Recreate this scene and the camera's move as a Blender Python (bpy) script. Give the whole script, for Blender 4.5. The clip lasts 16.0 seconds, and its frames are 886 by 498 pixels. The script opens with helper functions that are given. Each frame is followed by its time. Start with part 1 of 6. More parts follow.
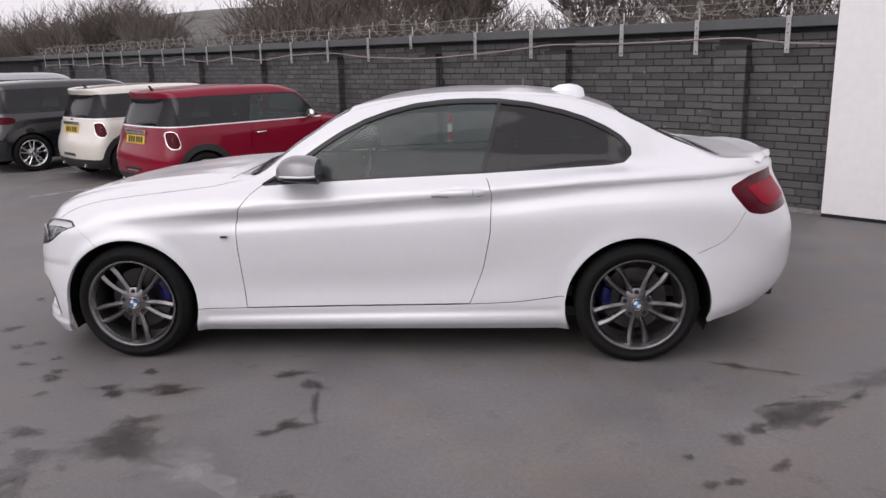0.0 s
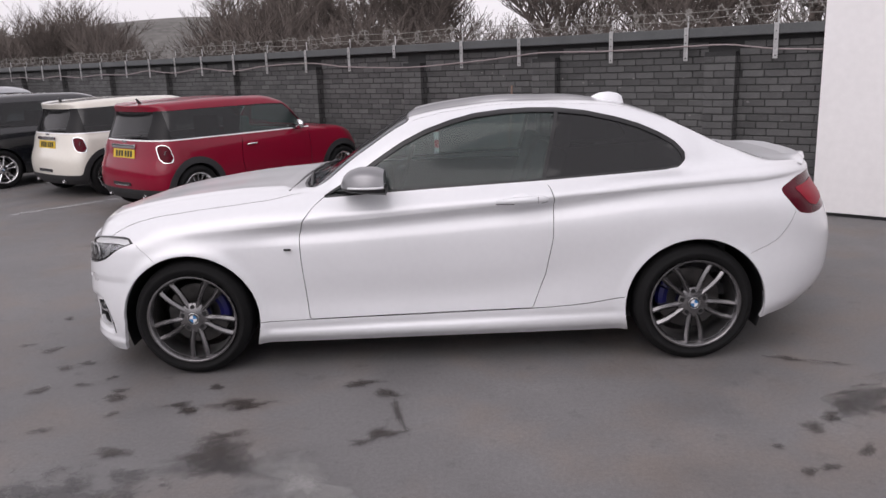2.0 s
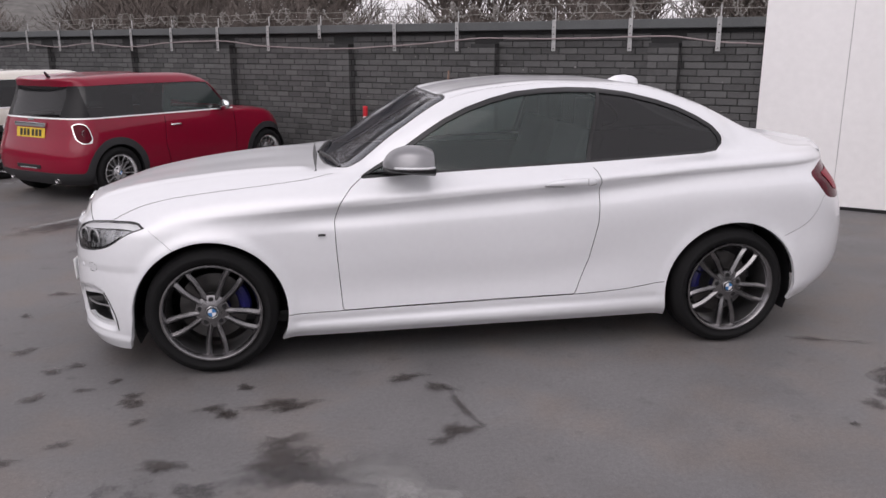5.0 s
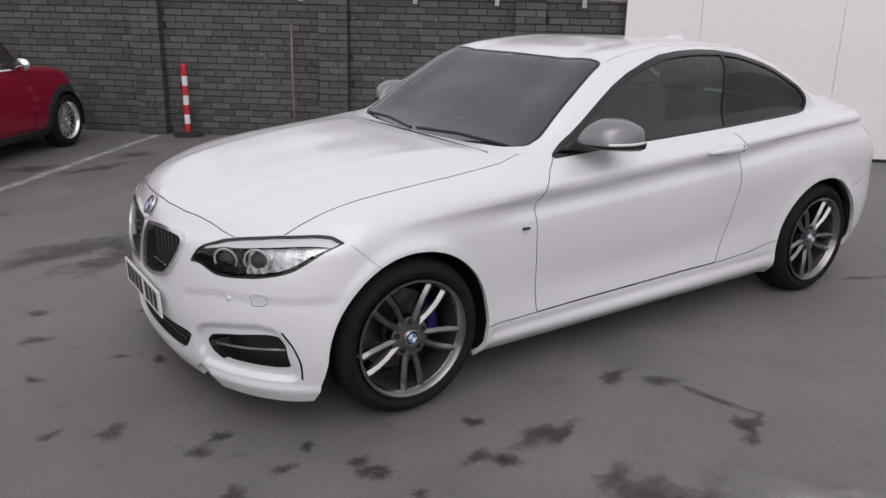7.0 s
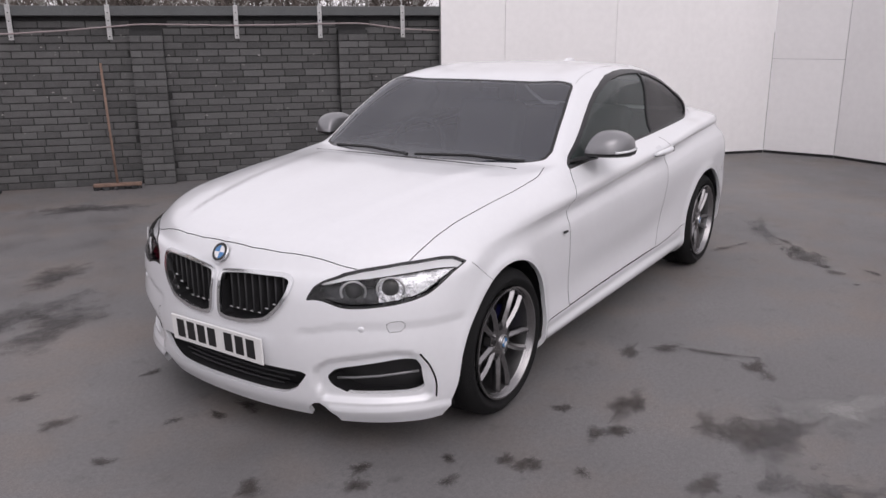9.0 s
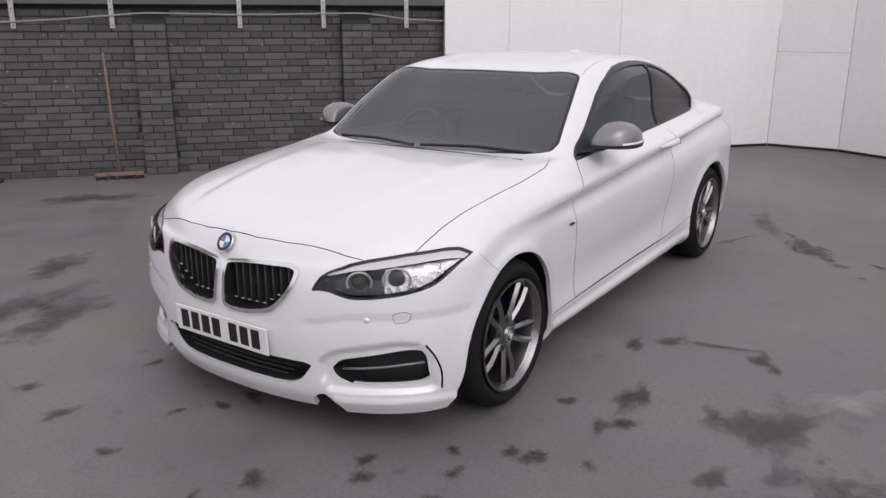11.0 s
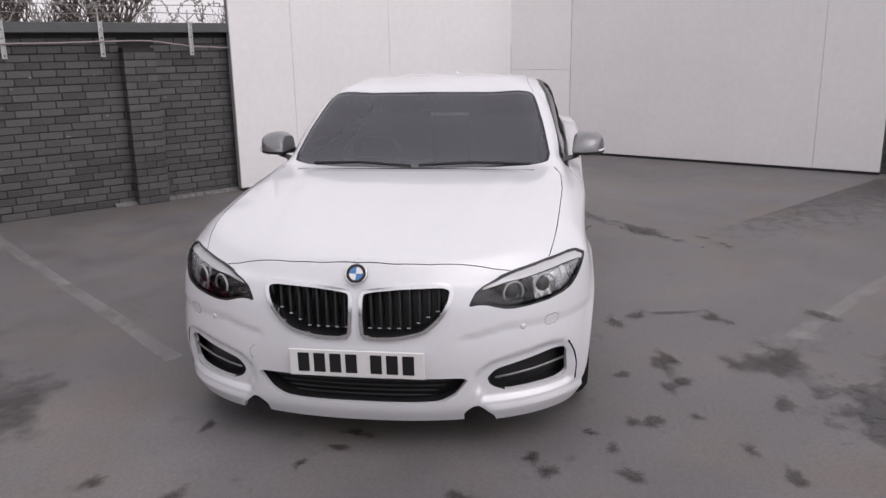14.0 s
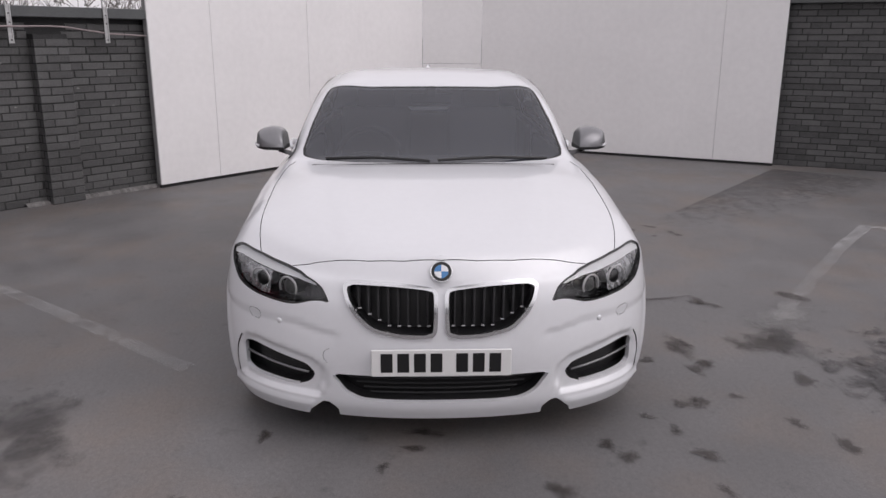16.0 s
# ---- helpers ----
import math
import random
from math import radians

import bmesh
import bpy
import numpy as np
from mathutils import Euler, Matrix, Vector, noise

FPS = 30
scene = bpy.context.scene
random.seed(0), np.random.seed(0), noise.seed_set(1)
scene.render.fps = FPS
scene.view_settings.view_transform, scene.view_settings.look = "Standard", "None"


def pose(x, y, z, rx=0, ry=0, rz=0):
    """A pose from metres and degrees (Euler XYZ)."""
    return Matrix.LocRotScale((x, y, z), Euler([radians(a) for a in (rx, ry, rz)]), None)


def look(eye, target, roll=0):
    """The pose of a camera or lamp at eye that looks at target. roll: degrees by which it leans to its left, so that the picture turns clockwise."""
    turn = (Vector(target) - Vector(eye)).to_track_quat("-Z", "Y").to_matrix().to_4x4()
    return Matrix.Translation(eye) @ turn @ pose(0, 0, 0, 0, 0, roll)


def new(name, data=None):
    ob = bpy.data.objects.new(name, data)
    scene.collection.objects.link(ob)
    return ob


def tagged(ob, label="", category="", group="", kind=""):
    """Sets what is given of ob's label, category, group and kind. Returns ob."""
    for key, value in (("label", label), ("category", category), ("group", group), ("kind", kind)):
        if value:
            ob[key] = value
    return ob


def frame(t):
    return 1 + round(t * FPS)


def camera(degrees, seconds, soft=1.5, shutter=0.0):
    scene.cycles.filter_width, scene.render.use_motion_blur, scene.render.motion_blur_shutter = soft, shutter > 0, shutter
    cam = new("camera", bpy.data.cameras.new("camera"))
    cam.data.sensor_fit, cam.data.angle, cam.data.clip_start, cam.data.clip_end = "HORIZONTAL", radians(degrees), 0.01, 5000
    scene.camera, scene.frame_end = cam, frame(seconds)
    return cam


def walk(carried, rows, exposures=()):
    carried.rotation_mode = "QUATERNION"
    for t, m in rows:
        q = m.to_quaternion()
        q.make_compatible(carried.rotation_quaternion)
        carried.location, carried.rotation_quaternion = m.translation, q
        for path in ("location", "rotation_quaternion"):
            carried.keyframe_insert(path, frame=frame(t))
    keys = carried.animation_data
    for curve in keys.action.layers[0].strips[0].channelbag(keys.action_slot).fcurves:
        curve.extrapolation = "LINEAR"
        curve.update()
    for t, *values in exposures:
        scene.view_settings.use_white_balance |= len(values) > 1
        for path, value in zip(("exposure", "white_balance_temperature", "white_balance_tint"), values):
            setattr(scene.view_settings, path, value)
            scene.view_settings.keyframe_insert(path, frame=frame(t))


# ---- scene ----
cam = camera(58.8, 16.0)
PATH = [
    (0, (0.697, -4.773, 1.573), (0.526, -2.837, 1.099), -1.4),
    (0.5, (0.365, -4.756, 1.581), (0.297, -2.816, 1.102), -2.1),
    (1, (0.103, -4.836, 1.596), (0.138, -2.894, 1.121), -2.4),
    (1.5, (0.075, -4.857, 1.609), (0.112, -2.913, 1.143), -2.2),
    (2, (0.075, -4.875, 1.611), (0.046, -2.929, 1.15), -2.1),
    (2.5, (0.078, -4.875, 1.61), (0.046, -2.928, 1.153), -1.4),
    (3, (0.074, -4.87, 1.607), (0.042, -2.923, 1.151), -1.1),
    (3.2, (0.066, -4.874, 1.608), (0.04, -2.927, 1.152), -0.8),
    (5.3, (-1.112, -4.434, 1.545), (-0.726, -2.538, 1.039), 1.6),
    (5.5, (-1.32, -4.306, 1.554), (-0.892, -2.428, 1.016), 3.2),
    (6, (-1.877, -4.041, 1.57), (-1.235, -2.232, 1.006), 2.0),
    (6.5, (-2.371, -3.617, 1.566), (-1.535, -1.893, 0.99), 1.1),
    (7, (-2.841, -3.218, 1.559), (-1.76, -1.645, 0.96), 1.3),
    (7.5, (-3.252, -2.81, 1.528), (-1.954, -1.416, 0.918), 2.7),
    (8, (-3.643, -2.528, 1.549), (-2.199, -1.272, 0.97), 1.7),
    (8.5, (-3.964, -2.396, 1.572), (-2.373, -1.298, 1.06), -0.3),
    (9, (-4.039, -2.381, 1.57), (-2.448, -1.291, 1.042), -0.4),
    (11.5, (-4.037, -2.326, 1.554), (-2.451, -1.239, 1.003), 0.0),
    (12, (-4.084, -2.236, 1.542), (-2.466, -1.193, 0.998), 0.6),
    (12.5, (-4.364, -1.946, 1.565), (-2.639, -1.082, 1.039), 0.9),
    (13, (-4.518, -1.568, 1.526), (-2.715, -0.9, 0.976), 0.8),
    (13.5, (-4.675, -1.136, 1.567), (-2.809, -0.657, 1.031), 1.1),
    (14, (-4.872, -0.726, 1.581), (-2.957, -0.436, 1.082), -1.0),
    (14.5, (-4.9, -0.359, 1.556), (-2.976, -0.234, 1.025), -1.1),
    (15, (-4.929, -0.043, 1.601), (-2.997, -0.036, 1.086), 0.2),
    (15.5, (-4.925, 0.106, 1.603), (-2.991, 0.044, 1.098), -0.0),
    (16, (-4.907, 0.13, 1.597), (-2.976, 0.062, 1.078), 0.2),
]
walk(cam, [(t, look(eye, target, roll)) for t, eye, target, roll in PATH], [(0, 0.02, 6500, 18), (3, 0.02, 6500, 18), (5.5, -0.06, 6500, 18), (7, -0.18, 6500, 17), (9, -0.02, 6500, 18), (11.5, -0.02, 6500, 18), (13, 0.02, 6500, 18), (15, -0.17, 6500, 17), (16, -0.17, 6500, 17)])

SKY, SUN, CLOUD, GROUND = 0.134, 0.8, 8.2, (0.147, 0.143, 0.144)

# ---- world and light ----
world = bpy.data.worlds.new("overcast_sky")
scene.world = world
world.use_nodes = True
wn, wl = world.node_tree.nodes, world.node_tree.links
wn.clear()
w_out = wn.new("ShaderNodeOutputWorld")
w_bg = wn.new("ShaderNodeBackground")
w_sky = wn.new("ShaderNodeTexSky")
w_sky.sky_type = "NISHITA"
w_sky.sun_disc = False
w_sky.sun_elevation = radians(43)
w_sky.sun_rotation = radians(210)
w_sky.air_density, w_sky.dust_density, w_sky.ozone_density = 1.0, 2.5, 1.0
w_hsv = wn.new("ShaderNodeHueSaturation")
w_hsv.inputs["Saturation"].default_value = 0.10
wl.new(w_sky.outputs[0], w_hsv.inputs["Color"])
w_mix = wn.new("ShaderNodeMix")
w_mix.data_type = "RGBA"
w_mix.inputs["Factor"].default_value = 0.62
w_mix.inputs["B"].default_value = (CLOUD, CLOUD * 0.985, CLOUD * 1.01, 1)
wl.new(w_hsv.outputs[0], w_mix.inputs["A"])
wl.new(w_mix.outputs["Result"], w_bg.inputs["Color"])
w_bg.inputs["Strength"].default_value = SKY
wl.new(w_bg.outputs[0], w_out.inputs["Surface"])

sun_data = bpy.data.lights.new("sun", "SUN")
sun_data.energy, sun_data.angle, sun_data.color = SUN, radians(60), (1.0, 0.97, 0.94)
sun = new("sun", sun_data)
sun.matrix_world = look((-4.2, -7.4, 8.0), (0, 0, 0))


# ---- materials ----
def material(name, color, rough=0.5, metal=0.0, coat=0.0, vary=0.0, scale=6.0, bump=0.0, bump_scale=80.0, spec=0.5,
             alpha=1.0, stain=None, objrand=0.0):
    """A principled material with noise at two scales in its colour and its relief."""
    m = bpy.data.materials.new(name)
    m.use_nodes = True
    nt = m.node_tree
    b = nt.nodes["Principled BSDF"]
    b.inputs["Roughness"].default_value = rough
    b.inputs["Metallic"].default_value = metal
    b.inputs["Coat Weight"].default_value = coat
    b.inputs["Coat Roughness"].default_value = 0.04
    b.inputs["Specular IOR Level"].default_value = spec
    b.inputs["Base Color"].default_value = (*color, 1)
    if vary or objrand:
        co = nt.nodes.new("ShaderNodeTexCoord")
        n1 = nt.nodes.new("ShaderNodeTexNoise")
        n1.inputs["Scale"].default_value = scale
        n1.inputs["Detail"].default_value = 6
        n2 = nt.nodes.new("ShaderNodeTexNoise")
        n2.inputs["Scale"].default_value = scale * 11
        n2.inputs["Detail"].default_value = 4
        nt.links.new(co.outputs["Object"], n1.inputs["Vector"])
        nt.links.new(co.outputs["Object"], n2.inputs["Vector"])
        add = nt.nodes.new("ShaderNodeMath")
        add.operation = "ADD"
        nt.links.new(n1.outputs["Fac"], add.inputs[0])
        nt.links.new(n2.outputs["Fac"], add.inputs[1])
        src = add.outputs[0]
        if objrand:
            oi = nt.nodes.new("ShaderNodeObjectInfo")
            gi = nt.nodes.new("ShaderNodeNewGeometry")
            s1 = nt.nodes.new("ShaderNodeMath")
            s1.operation = "ADD"
            nt.links.new(oi.outputs["Random"], s1.inputs[0])
            nt.links.new(gi.outputs["Random Per Island"], s1.inputs[1])
            fr = nt.nodes.new("ShaderNodeMath")
            fr.operation = "FRACT"
            nt.links.new(s1.outputs[0], fr.inputs[0])
            mm = nt.nodes.new("ShaderNodeMath")
            mm.operation = "MULTIPLY_ADD"
            mm.inputs[1].default_value = objrand
            nt.links.new(fr.outputs[0], mm.inputs[0])
            nt.links.new(src, mm.inputs[2])
            src = mm.outputs[0]
        ramp = nt.nodes.new("ShaderNodeMapRange")
        ramp.inputs["From Min"].default_value = 0.7
        ramp.inputs["From Max"].default_value = 1.3 + objrand
        ramp.inputs["To Min"].default_value = 1 - vary
        ramp.inputs["To Max"].default_value = 1 + vary
        nt.links.new(src, ramp.inputs["Value"])
        mul = nt.nodes.new("ShaderNodeVectorMath")
        mul.operation = "SCALE"
        mul.inputs[0].default_value = color
        nt.links.new(ramp.outputs[0], mul.inputs["Scale"])
        nt.links.new(mul.outputs[0], b.inputs["Base Color"])
        rr = nt.nodes.new("ShaderNodeMapRange")
        rr.inputs["From Min"].default_value = 0.35
        rr.inputs["From Max"].default_value = 0.65
        rr.inputs["To Min"].default_value = max(0.0, rough - vary * 0.15)
        rr.inputs["To Max"].default_value = min(1.0, rough + vary * 0.15)
        nt.links.new(n1.outputs["Fac"], rr.inputs["Value"])
        nt.links.new(rr.outputs[0], b.inputs["Roughness"])
    if bump:
        co2 = nt.nodes.new("ShaderNodeTexCoord")
        n3 = nt.nodes.new("ShaderNodeTexNoise")
        n3.inputs["Scale"].default_value = bump_scale
        n3.inputs["Detail"].default_value = 5
        nt.links.new(co2.outputs["Object"], n3.inputs["Vector"])
        bp = nt.nodes.new("ShaderNodeBump")
        bp.inputs["Strength"].default_value = bump
        bp.inputs["Distance"].default_value = 0.01
        nt.links.new(n3.outputs["Fac"], bp.inputs["Height"])
        nt.links.new(bp.outputs[0], b.inputs["Normal"])
    return m


def glass(name, tint, rough=0.0, gloss=0.0, veil=0.0, veil_color=(0.1, 0.1, 0.1)):
    """Thin pane: tinted see-through with a mirror reflection that grows at grazing angles, over a painted haze that
    brightens it.
    """
    m = bpy.data.materials.new(name)
    m.use_nodes = True
    nt = m.node_tree
    nt.nodes.clear()
    out = nt.nodes.new("ShaderNodeOutputMaterial")
    tr = nt.nodes.new("ShaderNodeBsdfTransparent")
    tr.inputs["Color"].default_value = (*tint, 1)
    inner = tr.outputs[0]
    # diffuse haze painted into the pane, for brightness and less noise
    if veil:
        df = nt.nodes.new("ShaderNodeBsdfDiffuse")
        df.inputs["Color"].default_value = (*veil_color, 1)
        co = nt.nodes.new("ShaderNodeTexCoord")
        ns = nt.nodes.new("ShaderNodeTexNoise")
        ns.inputs["Scale"].default_value = 2.5
        ns.inputs["Detail"].default_value = 4
        nt.links.new(co.outputs["Object"], ns.inputs["Vector"])
        mr = nt.nodes.new("ShaderNodeMapRange")
        for key, v in (("From Min", 0.3), ("From Max", 0.7), ("To Min", veil * 0.85), ("To Max", veil * 1.15)):
            mr.inputs[key].default_value = v
        nt.links.new(ns.outputs["Fac"], mr.inputs["Value"])
        haze = nt.nodes.new("ShaderNodeMixShader")
        nt.links.new(mr.outputs[0], haze.inputs[0])
        nt.links.new(tr.outputs[0], haze.inputs[1])
        nt.links.new(df.outputs[0], haze.inputs[2])
        inner = haze.outputs[0]
    gl = nt.nodes.new("ShaderNodeBsdfGlossy")
    gl.inputs["Roughness"].default_value = rough
    fr = nt.nodes.new("ShaderNodeFresnel")
    fr.inputs["IOR"].default_value = 1.5
    mu = nt.nodes.new("ShaderNodeMath")
    mu.operation = "ADD"
    mu.use_clamp = True
    mu.inputs[1].default_value = gloss
    nt.links.new(fr.outputs[0], mu.inputs[0])
    mix = nt.nodes.new("ShaderNodeMixShader")
    nt.links.new(mu.outputs[0], mix.inputs[0])
    nt.links.new(inner, mix.inputs[1])
    nt.links.new(gl.outputs[0], mix.inputs[2])
    nt.links.new(mix.outputs[0], out.inputs["Surface"])
    return m


PAINT = material("white_paint", (0.77, 0.78, 0.805), 0.34, 0.10, 0.8, 0.015, 3.0, spec=0.5)
RED = material("red_paint", (0.22, 0.001, 0.020), 0.35, 0.0, 0.6, 0.05, 3.0, spec=0.15)
CREAM = material("cream_paint", (0.72, 0.69, 0.62), 0.3, 0.0, 1.0, 0.03, 3.0)
BLACKPAINT = material("black_paint", (0.008, 0.009, 0.012), 0.25, 0.0, 1.0, 0.05, 3.0)
SILVER = material("silver_paint", (0.45, 0.46, 0.48), 0.3, 0.4, 1.0, 0.03, 3.0)
TRIM = material("black_trim", (0.012, 0.012, 0.013), 0.4, 0, 0, 0.15, 20, 0.05, 300)
BLACKGLASS = material("smoked_pillar_cover", (0.010, 0.010, 0.011), 0.35, 0, 0, 0.1, 20, spec=0.2)
GAP = material("panel_gap", (0.006, 0.006, 0.007), 0.9)
PLASTIC = material("dark_plastic", (0.025, 0.025, 0.027), 0.6, 0, 0, 0.2, 30, 0.1, 400)
CABIN = material("cabin_cloth", (0.035, 0.035, 0.038), 0.8, 0, 0, 0.2, 20, 0.2, 200)
CHROME = material("chrome", (0.80, 0.81, 0.82), 0.20, 1.0)
SATIN = material("satin_grey_mirror_cap", (0.25, 0.25, 0.26), 0.3, 0.6, 0.3, 0.04, 20)
ALLOY = material("gunmetal_alloy", (0.27, 0.265, 0.27), 0.26, 1.0, 0.0, 0.08, 14)
ALLOY2 = material("bright_alloy", (0.72, 0.72, 0.73), 0.2, 0.9, 0.3, 0.08, 14)
DISC = material("brake_disc", (0.12, 0.117, 0.115), 0.35, 0.9, 0, 0.15, 30)
BLUE = material("blue_caliper", (0.012, 0.012, 0.11), 0.4, 0, 0.2, 0.1, 20)
RIMDARK = material("dark_rim_barrel", (0.20, 0.20, 0.202), 0.35, 0.9, 0, 0.15, 14)
RUBBER = material("tyre_rubber", (0.010, 0.010, 0.0105), 0.8, 0, 0, 0.25, 12, 0.25, 120, spec=0.2)
TAIL = material("red_lens", (0.075, 0.001, 0.008), 0.12, 0, 0.0, 0.3, 14, spec=0.10)
TAILBAR = material("red_lamp_bar", (0.26, 0.001, 0.016), 0.3, 0, 0.0, 0.1, 30, spec=0.05)
LAMPIN = material("lamp_housing", (0.045, 0.045, 0.048), 0.25, 0.5, 0.5, 0.3, 40)
DRL = material("frosted_lamp_ring", (0.88, 0.88, 0.89), 0.3, 0.0, 0.5)
FACET = material("faceted_reflector", (0.62, 0.62, 0.63), 0.25, 0.8, 0.0, 0.6, 22, 0.6, 45)
RING = material("grey_light_guide", (0.42, 0.42, 0.43), 0.3, 0.2, 0.3)
YELLOWPLATE = material("yellow_plate", (0.72, 0.50, 0.04), 0.4, 0, 0.3, 0.06, 20)
WHITEPLATE = material("white_plate", (0.78, 0.78, 0.77), 0.35, 0, 0.4, 0.03, 20)
INK = material("black_ink", (0.01, 0.01, 0.011), 0.4)
BADGEBLUE = material("badge_blue", (0.05, 0.2, 0.45), 0.2, 0, 0.8)
BADGEWHITE = material("badge_white", (0.75, 0.76, 0.78), 0.2, 0, 0.8)
SCREEN = glass("windscreen_glass", (0.55, 0.60, 0.66), 0.06, 0.06, 0.26, (0.125, 0.135, 0.170))
SIDEGLASS = glass("green_tinted_glass", (0.62, 0.76, 0.73), 0.04, 0.0, 0.30, (0.095, 0.122, 0.118))
DARKGLASS = glass("privacy_glass", (0.10, 0.105, 0.11), 0.04, 0.0, 0.30, (0.045, 0.046, 0.048))
LENS = glass("clear_lamp_lens", (0.93, 0.94, 0.95), 0.0, 0.0)

BRICK = material("grey_painted_brick", (0.080, 0.080, 0.080), 0.55, 0, 0, 0.5, 9, 0.6, 60, objrand=0.8)
MORTAR = material("grey_painted_mortar", (0.026, 0.0265, 0.027), 0.75, 0, 0, 0.35, 8, 0.5, 70)
COPING = material("grey_painted_coping", (0.085, 0.09, 0.092), 0.5, 0, 0, 0.15, 5, 0.15, 60)
GALV = material("galvanised_steel", (0.5, 0.5, 0.5), 0.45, 0.6, 0, 0.2, 30)
WIRE = material("razor_wire", (0.24, 0.23, 0.215), 0.6, 0.2, 0, 0.3, 30)
HOARD = material("white_painted_sheet", (0.83, 0.82, 0.82), 0.45, 0, 0, 0.035, 1.2, 0.06, 25)
JOINT = material("sheet_joint", (0.25, 0.25, 0.25), 0.8)
CABLE = material("grey_cable", (0.30, 0.25, 0.25), 0.6, 0, 0, 0.15, 20)
WOOD = material("weathered_broom_wood", (0.20, 0.13, 0.10), 0.7, 0, 0, 0.3, 14, 0.3, 120)
BOLRED = material("bollard_red", (0.55, 0.02, 0.03), 0.4, 0, 0, 0.1, 10)
BOLWHITE = material("bollard_white", (0.75, 0.75, 0.75), 0.4, 0, 0, 0.08, 10)
BARK = material("winter_bark", (0.080, 0.066, 0.058), 0.9, 0, 0, 0.35, 10)
TWIG = material("winter_twigs", (0.115, 0.096, 0.085), 0.9, 0, 0, 0.3, 2)
HILL = material("rough_grass_hill", (0.135, 0.13, 0.122), 0.95, 0, 0, 0.35, 0.12, 0.3, 2)


def ground_material():
    m = material("damp_asphalt", (0.15, 0.146, 0.146), 0.62, 0, 0, 0.0)
    nt = m.node_tree
    b = nt.nodes["Principled BSDF"]
    co = nt.nodes.new("ShaderNodeTexCoord")

    def tex(scale, detail, rough=0.55):
        n = nt.nodes.new("ShaderNodeTexNoise")
        n.inputs["Scale"].default_value = scale
        n.inputs["Detail"].default_value = detail
        n.inputs["Roughness"].default_value = rough
        nt.links.new(co.outputs["Object"], n.inputs["Vector"])
        return n

    def span(src, a, c, lo, hi):
        n = nt.nodes.new("ShaderNodeMapRange")
        for key, v in (("From Min", a), ("From Max", c), ("To Min", lo), ("To Max", hi)):
            n.inputs[key].default_value = v
        nt.links.new(src, n.inputs["Value"])
        return n.outputs[0]

    def mul(a, c):
        n = nt.nodes.new("ShaderNodeMath")
        n.operation = "MULTIPLY"
        nt.links.new(a, n.inputs[0])
        nt.links.new(c, n.inputs[1])
        return n.outputs[0]

    big, mid, fine, spots = tex(0.35, 4), tex(2.2, 6, 0.65), tex(160, 3), tex(7.0, 5, 0.6)
    f = mul(span(big.outputs["Fac"], 0.3, 0.7, 0.82, 1.18), span(mid.outputs["Fac"], 0.3, 0.7, 0.86, 1.14))
    f = mul(f, span(fine.outputs["Fac"], 0.25, 0.75, 0.80, 1.20))
    f = mul(f, span(tex(48, 4, 0.7).outputs["Fac"], 0.3, 0.7, 0.86, 1.14))
    f = mul(f, span(spots.outputs["Fac"], 0.60, 0.74, 1.0, 0.72))
    sc = nt.nodes.new("ShaderNodeVectorMath")
    sc.operation = "SCALE"
    sc.inputs[0].default_value = GROUND
    nt.links.new(f, sc.inputs["Scale"])
    warm = nt.nodes.new("ShaderNodeMix")
    warm.data_type, warm.blend_type = "RGBA", "MULTIPLY"
    warm.inputs["B"].default_value = (1.10, 1.0, 0.92, 1)
    nt.links.new(span(tex(1.3, 5, 0.6).outputs["Fac"], 0.46, 0.66, 0.0, 1.0), warm.inputs["Factor"])
    nt.links.new(sc.outputs[0], warm.inputs["A"])
    nt.links.new(warm.outputs["Result"], b.inputs["Base Color"])
    nt.links.new(span(mid.outputs["Fac"], 0.3, 0.7, 0.46, 0.74), b.inputs["Roughness"])
    bp = nt.nodes.new("ShaderNodeBump")
    bp.inputs["Strength"].default_value = 0.35
    bp.inputs["Distance"].default_value = 0.004
    nt.links.new(fine.outputs["Fac"], bp.inputs["Height"])
    nt.links.new(bp.outputs[0], b.inputs["Normal"])
    return m


def stain_material(name, color, rough, edge=0.75, cover=0.66):
    """A damp or oily mark that frays out at its edge."""
    m = material(name, color, rough, 0, 0, 0.25, 5, 0.2, 150)
    nt = m.node_tree
    b = nt.nodes["Principled BSDF"]
    at = nt.nodes.new("ShaderNodeAttribute")
    at.attribute_name = "fade"
    co = nt.nodes.new("ShaderNodeTexCoord")
    n = nt.nodes.new("ShaderNodeTexNoise")
    n.inputs["Scale"].default_value = 9
    n.inputs["Detail"].default_value = 7
    n.inputs["Roughness"].default_value = 0.65
    nt.links.new(co.outputs["Object"], n.inputs["Vector"])
    a = nt.nodes.new("ShaderNodeMath")
    a.operation = "MULTIPLY_ADD"
    a.inputs[1].default_value = 1.5
    a.inputs[2].default_value = -0.95
    nt.links.new(n.outputs["Fac"], a.inputs[0])
    s = nt.nodes.new("ShaderNodeMath")
    s.operation = "ADD"
    nt.links.new(a.outputs[0], s.inputs[0])
    nt.links.new(at.outputs["Fac"], s.inputs[1])
    r = nt.nodes.new("ShaderNodeMapRange")
    r.inputs["From Min"].default_value = 0.05
    r.inputs["From Max"].default_value = edge
    r.inputs["To Max"].default_value = cover
    nt.links.new(s.outputs[0], r.inputs["Value"])
    nt.links.new(r.outputs[0], b.inputs["Alpha"])
    return m


